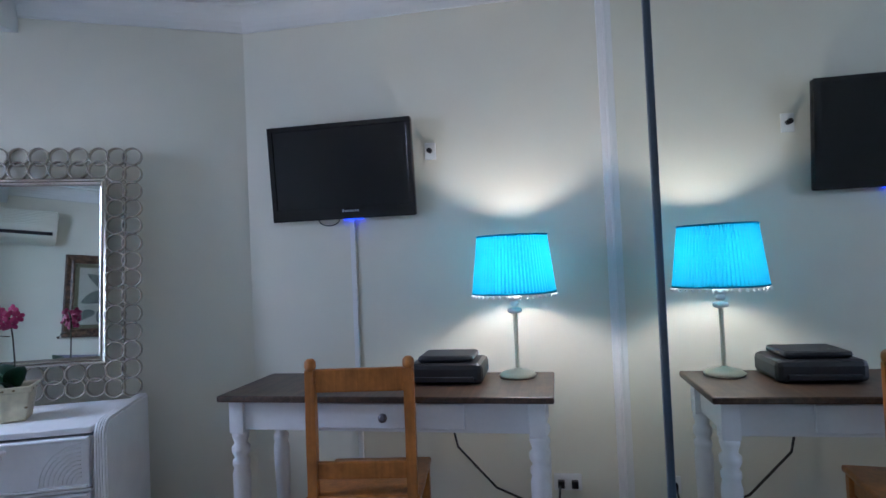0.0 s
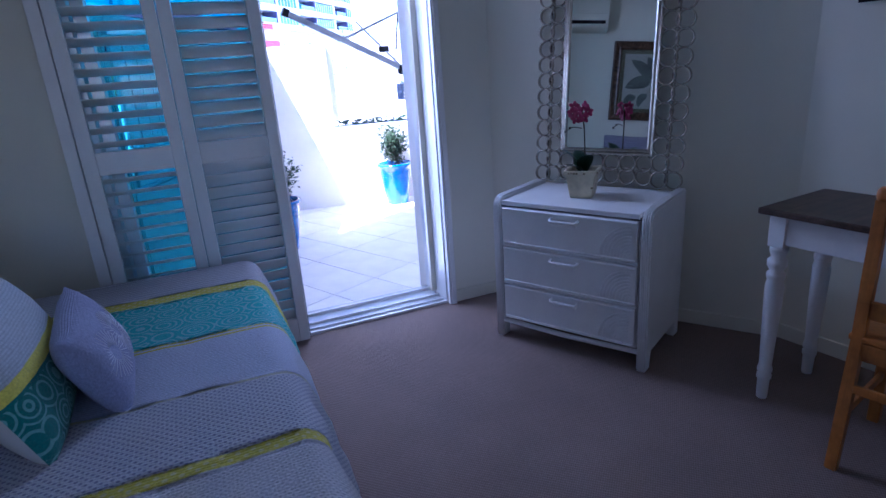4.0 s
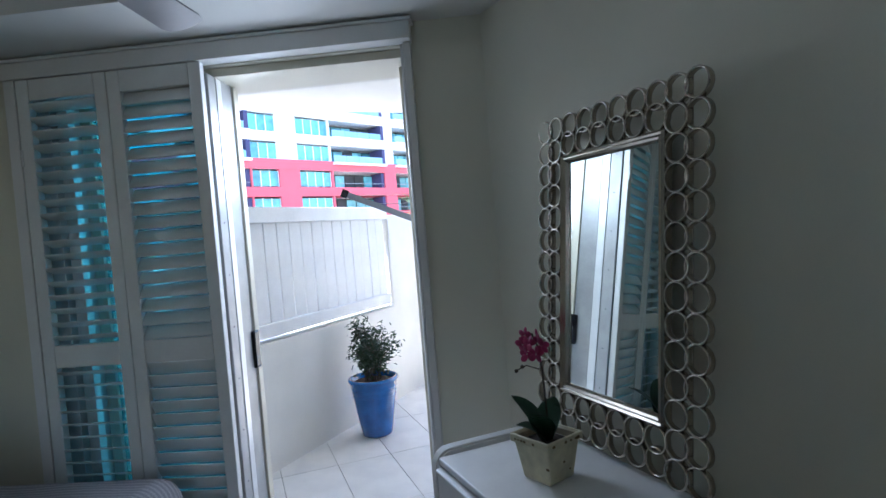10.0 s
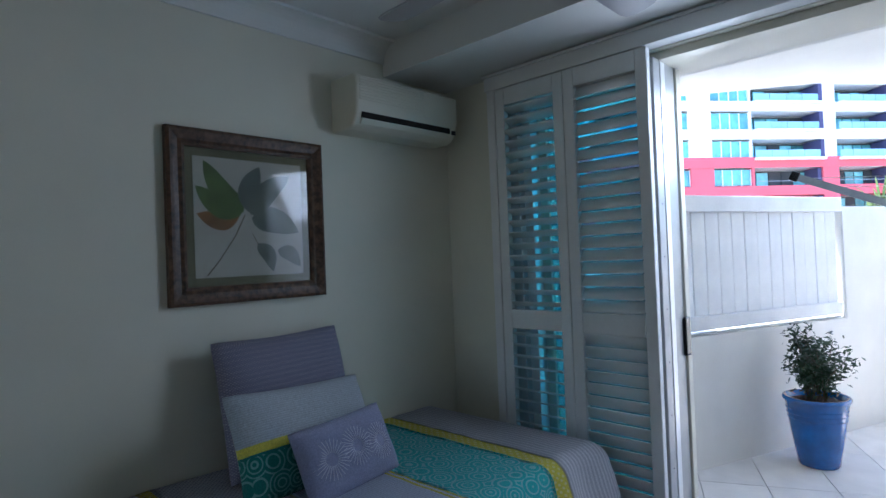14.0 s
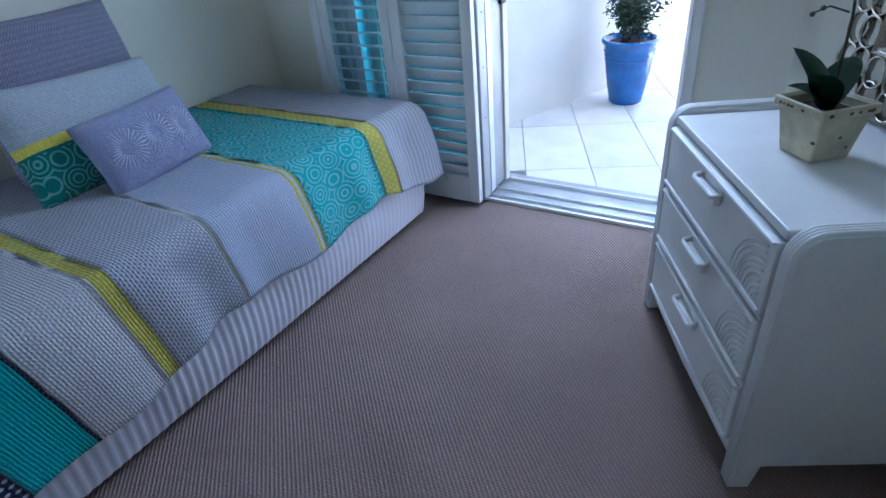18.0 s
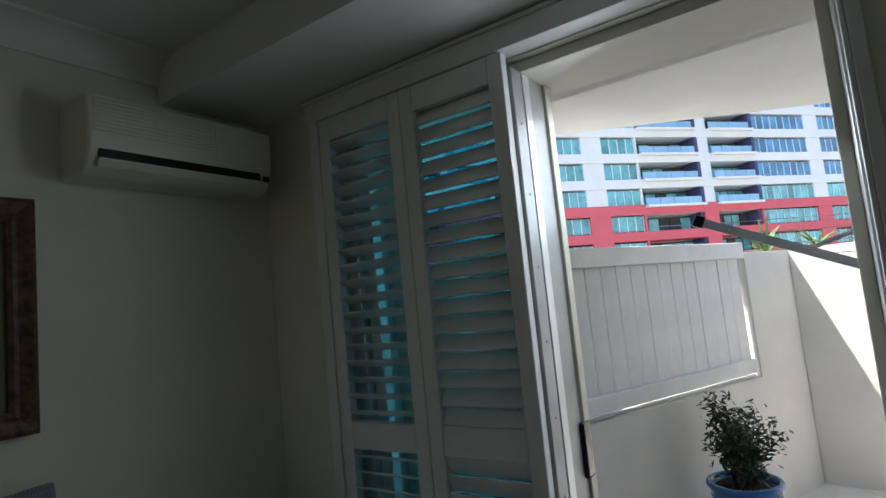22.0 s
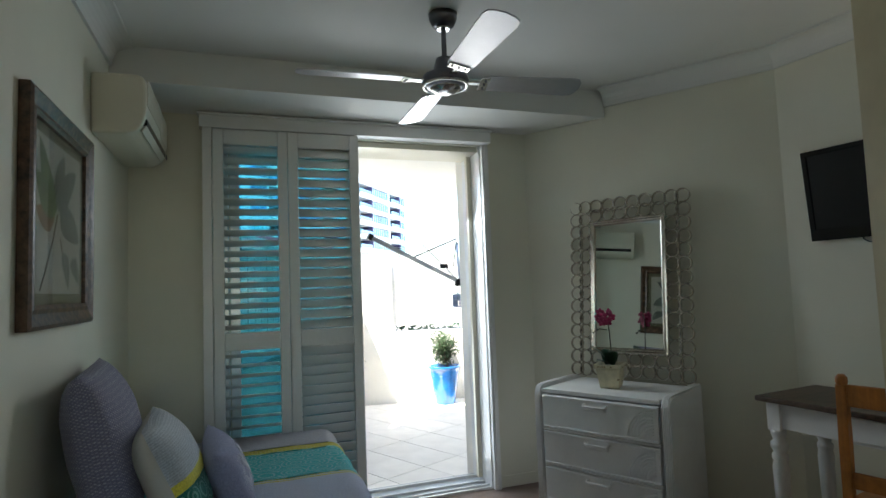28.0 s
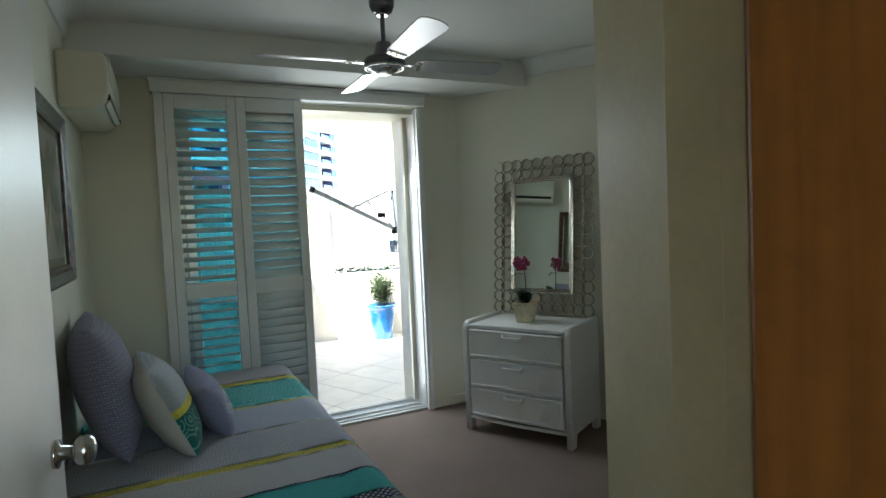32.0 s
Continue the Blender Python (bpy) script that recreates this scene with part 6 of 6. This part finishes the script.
leaf_cloud(bm, 2600, [((x, 13.6 + random.uniform(0, 2), 1.05 + random.uniform(0, 0.4)), 0.25) for x in np.linspace(-8, 18, 60)], 0.06)
tagged(new("hedge", mesh_of("hedge", bm, M["palm"])), "low mixed green shrubs on the garden terrace", "shrubs", "", "stuff")
# strip of ground cover seen in the gap under the slatted fence
bm = bmesh.new()
leaf_cloud(bm, 700, [((1.75 + 0.13 * i, 6.86 - 0.015 * i, 0.76), 0.06) for i in range(20)], 0.022)
tagged(new("ground_cover", mesh_of("ground_cover", bm, M["leaf"])), "dark leafy ground cover behind the slatted fence", "shrubs", "", "stuff")
bm = bmesh.new()
box(bm, 1.2, 6.80, -0.1, 5.5, 7.6, 0.69)
setting("planter_bed", bm, M["soil"], "soil bed behind the far wall")

# ---- apartment building across the way ----
M["bwhite"] = mat("white_facade_paint", (0.88, 0.88, 0.87), 0.8, scale=0.3, vary=0.05, fine=3, bump=0.0)
M["bred"] = mat("coral_red_facade", (0.78, 0.14, 0.17), 0.8, scale=0.3, vary=0.06, fine=3, bump=0.0)
M["bpurple"] = mat("slate_violet_wall", (0.07, 0.07, 0.16), 0.8, scale=0.3, vary=0.08, fine=3, bump=0.0)
M["bwin"] = mat("teal_window_glass", (0.18, 0.52, 0.56), 0.15, scale=0.4, vary=0.45, fine=1.5, bump=0.0, random_tone=0.35)
M["bblue"] = mat("blue_window_glass", (0.10, 0.30, 0.52), 0.12, scale=0.4, vary=0.4, fine=1.5, bump=0.0, random_tone=0.3)
M["bbal"] = mat("pale_blue_balustrade", (0.30, 0.52, 0.72), 0.2, scale=0.5, vary=0.1, fine=2, bump=0.0, random_tone=0.1)
# shade inside the balcony recesses, put in as a dark colour
M["bshade"] = mat("shaded_balcony", (0.06, 0.075, 0.08), 0.8, scale=0.4, vary=0.3, fine=2, bump=0.0)

bld = thing("apartment_building", (-22.9, 67.2, 0.0), "long white and coral apartment building with balconies across the way", "building")
bld.matrix_world = Matrix.Translation((-22.9, 67.2, 0.0)) @ pose(0, 0, 0, 0, 0, 52.9)   # x along the front, -y towards the courtyard
STO, BASE = 3.32, 5.05
random.seed(9)
for k in range(-2, 8):
    # floor slab edge with its parapet band
    z = BASE + k * STO
    bm = bmesh.new()
    box(bm, -34, -0.25, z - 1.25, 70 if k < 2 else 112, 6.0, z - 0.10)
    part("storey_band", bm, M["bred"] if k in (0, 1) else M["bwhite"], bld)
    if k == 2:
        bm = bmesh.new()
        box(bm, -34, -0.3, z - 1.3, 68, -0.26, z - 0.05)
        part("red_band", bm, M["bred"], bld, "coral red band")
cells = [(-33, -27, "w"), (-26.5, -18, "b"), (-17, -12, "w"), (-11.5, -3.2, "b"), (-3.0, 0.6, "w"), (3.5, 8.4, "w"), (8.7, 17.8, "b"), (20.0, 27.4, "b"), (27.7, 37.6, "w"), (40.2, 44.8, "w"), (45.4, 53.5, "b"), (55.5, 63, "w"), (64, 70, "b"),
         (72, 80, "w"), (81, 88, "b"), (89.5, 99, "w"), (100, 106, "b"), (107, 111, "w")]
bm = bmesh.new()
box(bm, -34, 2.6, -1.0, 112, 14.0, BASE + 8 * STO - 1.3)
part("core", bm, M["bwhite"], bld)
for k in range(-1, 7):
    z = BASE + k * STO
    red = k in (0, 1)
    last = -34.0
    for x0, x1, kind in cells:
        if k < 2 and x0 > 63.5:
            continue
        bm = bmesh.new()
        box(bm, last, -0.24 if red else -0.05, z - 0.11, x0, 2.6, z + 2.07)
        part("pier", bm, M["bred"] if red else M["bwhite"], bld)
        last = x1
        if kind == "w":
            n = max(2, round((x1 - x0) / 1.25))
            glass = M["bblue"] if (k >= 3 and x0 > 25) else M["bwin"]
            win = bpy.data.objects.new("window", None)
            scene.collection.objects.link(win)
            win.parent = bld
            for i in range(n):
                a = x0 + (x1 - x0) * i / n
                bm = bmesh.new()
                box(bm, a + 0.05, 0.12, z + 0.02, a + (x1 - x0) / n - 0.05, 0.2, z + 1.86)
                part("pane", bm, glass, win)
            for i in range(n + 1):
                a = x0 + (x1 - x0) * i / n
                bm = bmesh.new()
                box(bm, a - 0.05, 0.02, z - 0.1, a + 0.05, 0.22, z + 1.9)
                part("mullion", bm, M["bwhite"], win)
        else:
            bal = bpy.data.objects.new("balcony", None)
            scene.collection.objects.link(bal)
            bal.parent = bld
            # recess back and some glass doors take the painted shade colour
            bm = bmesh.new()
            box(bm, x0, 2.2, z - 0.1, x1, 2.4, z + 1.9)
            part("recess", bm, M["bshade"], bal)
            n = 5
            for i in range(n):
                a = x0 + 0.3 + (x1 - x0 - 0.6) * i / n
                bm = bmesh.new()
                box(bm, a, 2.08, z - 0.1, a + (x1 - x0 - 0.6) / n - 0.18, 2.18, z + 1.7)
                part("glass_door", bm, M["bwin"] if random.random() < 0.6 else M["bshade"], bal)
            bm = bmesh.new()
            box(bm, x1 - 0.5, -0.6 if not red else 0.0, z - 0.1, x1, 2.4, z + 1.95)
            part("divider", bm, M["bpurple"], bal, "slate violet dividing wall")
            if not red:
                for i in range(4):
                    a = x0 + (x1 - x0 - 0.5) * i / 4
                    bm = bmesh.new()
                    box(bm, a + 0.03, -0.55, z - 0.15, a + (x1 - x0 - 0.5) / 4 - 0.03, -0.5, z + 0.75)
                    part("balustrade_panel", bm, M["bbal"], bal)
                bm = bmesh.new()
                box(bm, x0, -0.9, z - 0.45, x1, 0.0, z - 0.15)
                part("balcony_slab", bm, M["bwhite"], bal)
            else:
                bm = bmesh.new()
                box(bm, x0, -0.1, z + 0.42, x1, -0.04, z + 0.48)
                part("handrail", bm, M["galv"], bal)

# ---- courtyard tiles: oblong slabs in straight rows, turned from the house ----
bm = bmesh.new()
TW, TL = 0.360, 0.690
box(bm, -TW / 2 + 0.002, -TL / 2 + 0.002, -0.012, TW / 2 - 0.002, TL / 2 - 0.002, 0.0, bevel=0.0015)
tile_me = mesh_of("tile", bm, M["tile"])
ground_ob = bpy.data.objects["ground"]
turn_t = radians(25.0)
across, along = Vector((math.cos(turn_t), math.sin(turn_t), 0)), Vector((-math.sin(turn_t), math.cos(turn_t), 0))
for i in range(-14, 15):
    for j in range(-8, 9):
        spot = Vector((1.003, 4.74, GZ)) + across * (TW * (i + 0.5)) + along * (TL * (j + 0.5))
        p = spot - CO
        p.z = 0.0
        if not (-0.5 < spot.x < 3.4 and 3.5 < spot.y < 7.1):
            continue
        if p.cross(SW).z > 0 and p.dot(Vector((-SW.y, SW.x, 0))) > 0.3 or p.dot(Vector((-FW.y, FW.x, 0))) > 0.3:
            continue
        o = new("tile", tile_me)
        o.parent = ground_ob
        o.matrix_world = Matrix.Translation(spot) @ Matrix.Rotation(turn_t, 4, "Z")
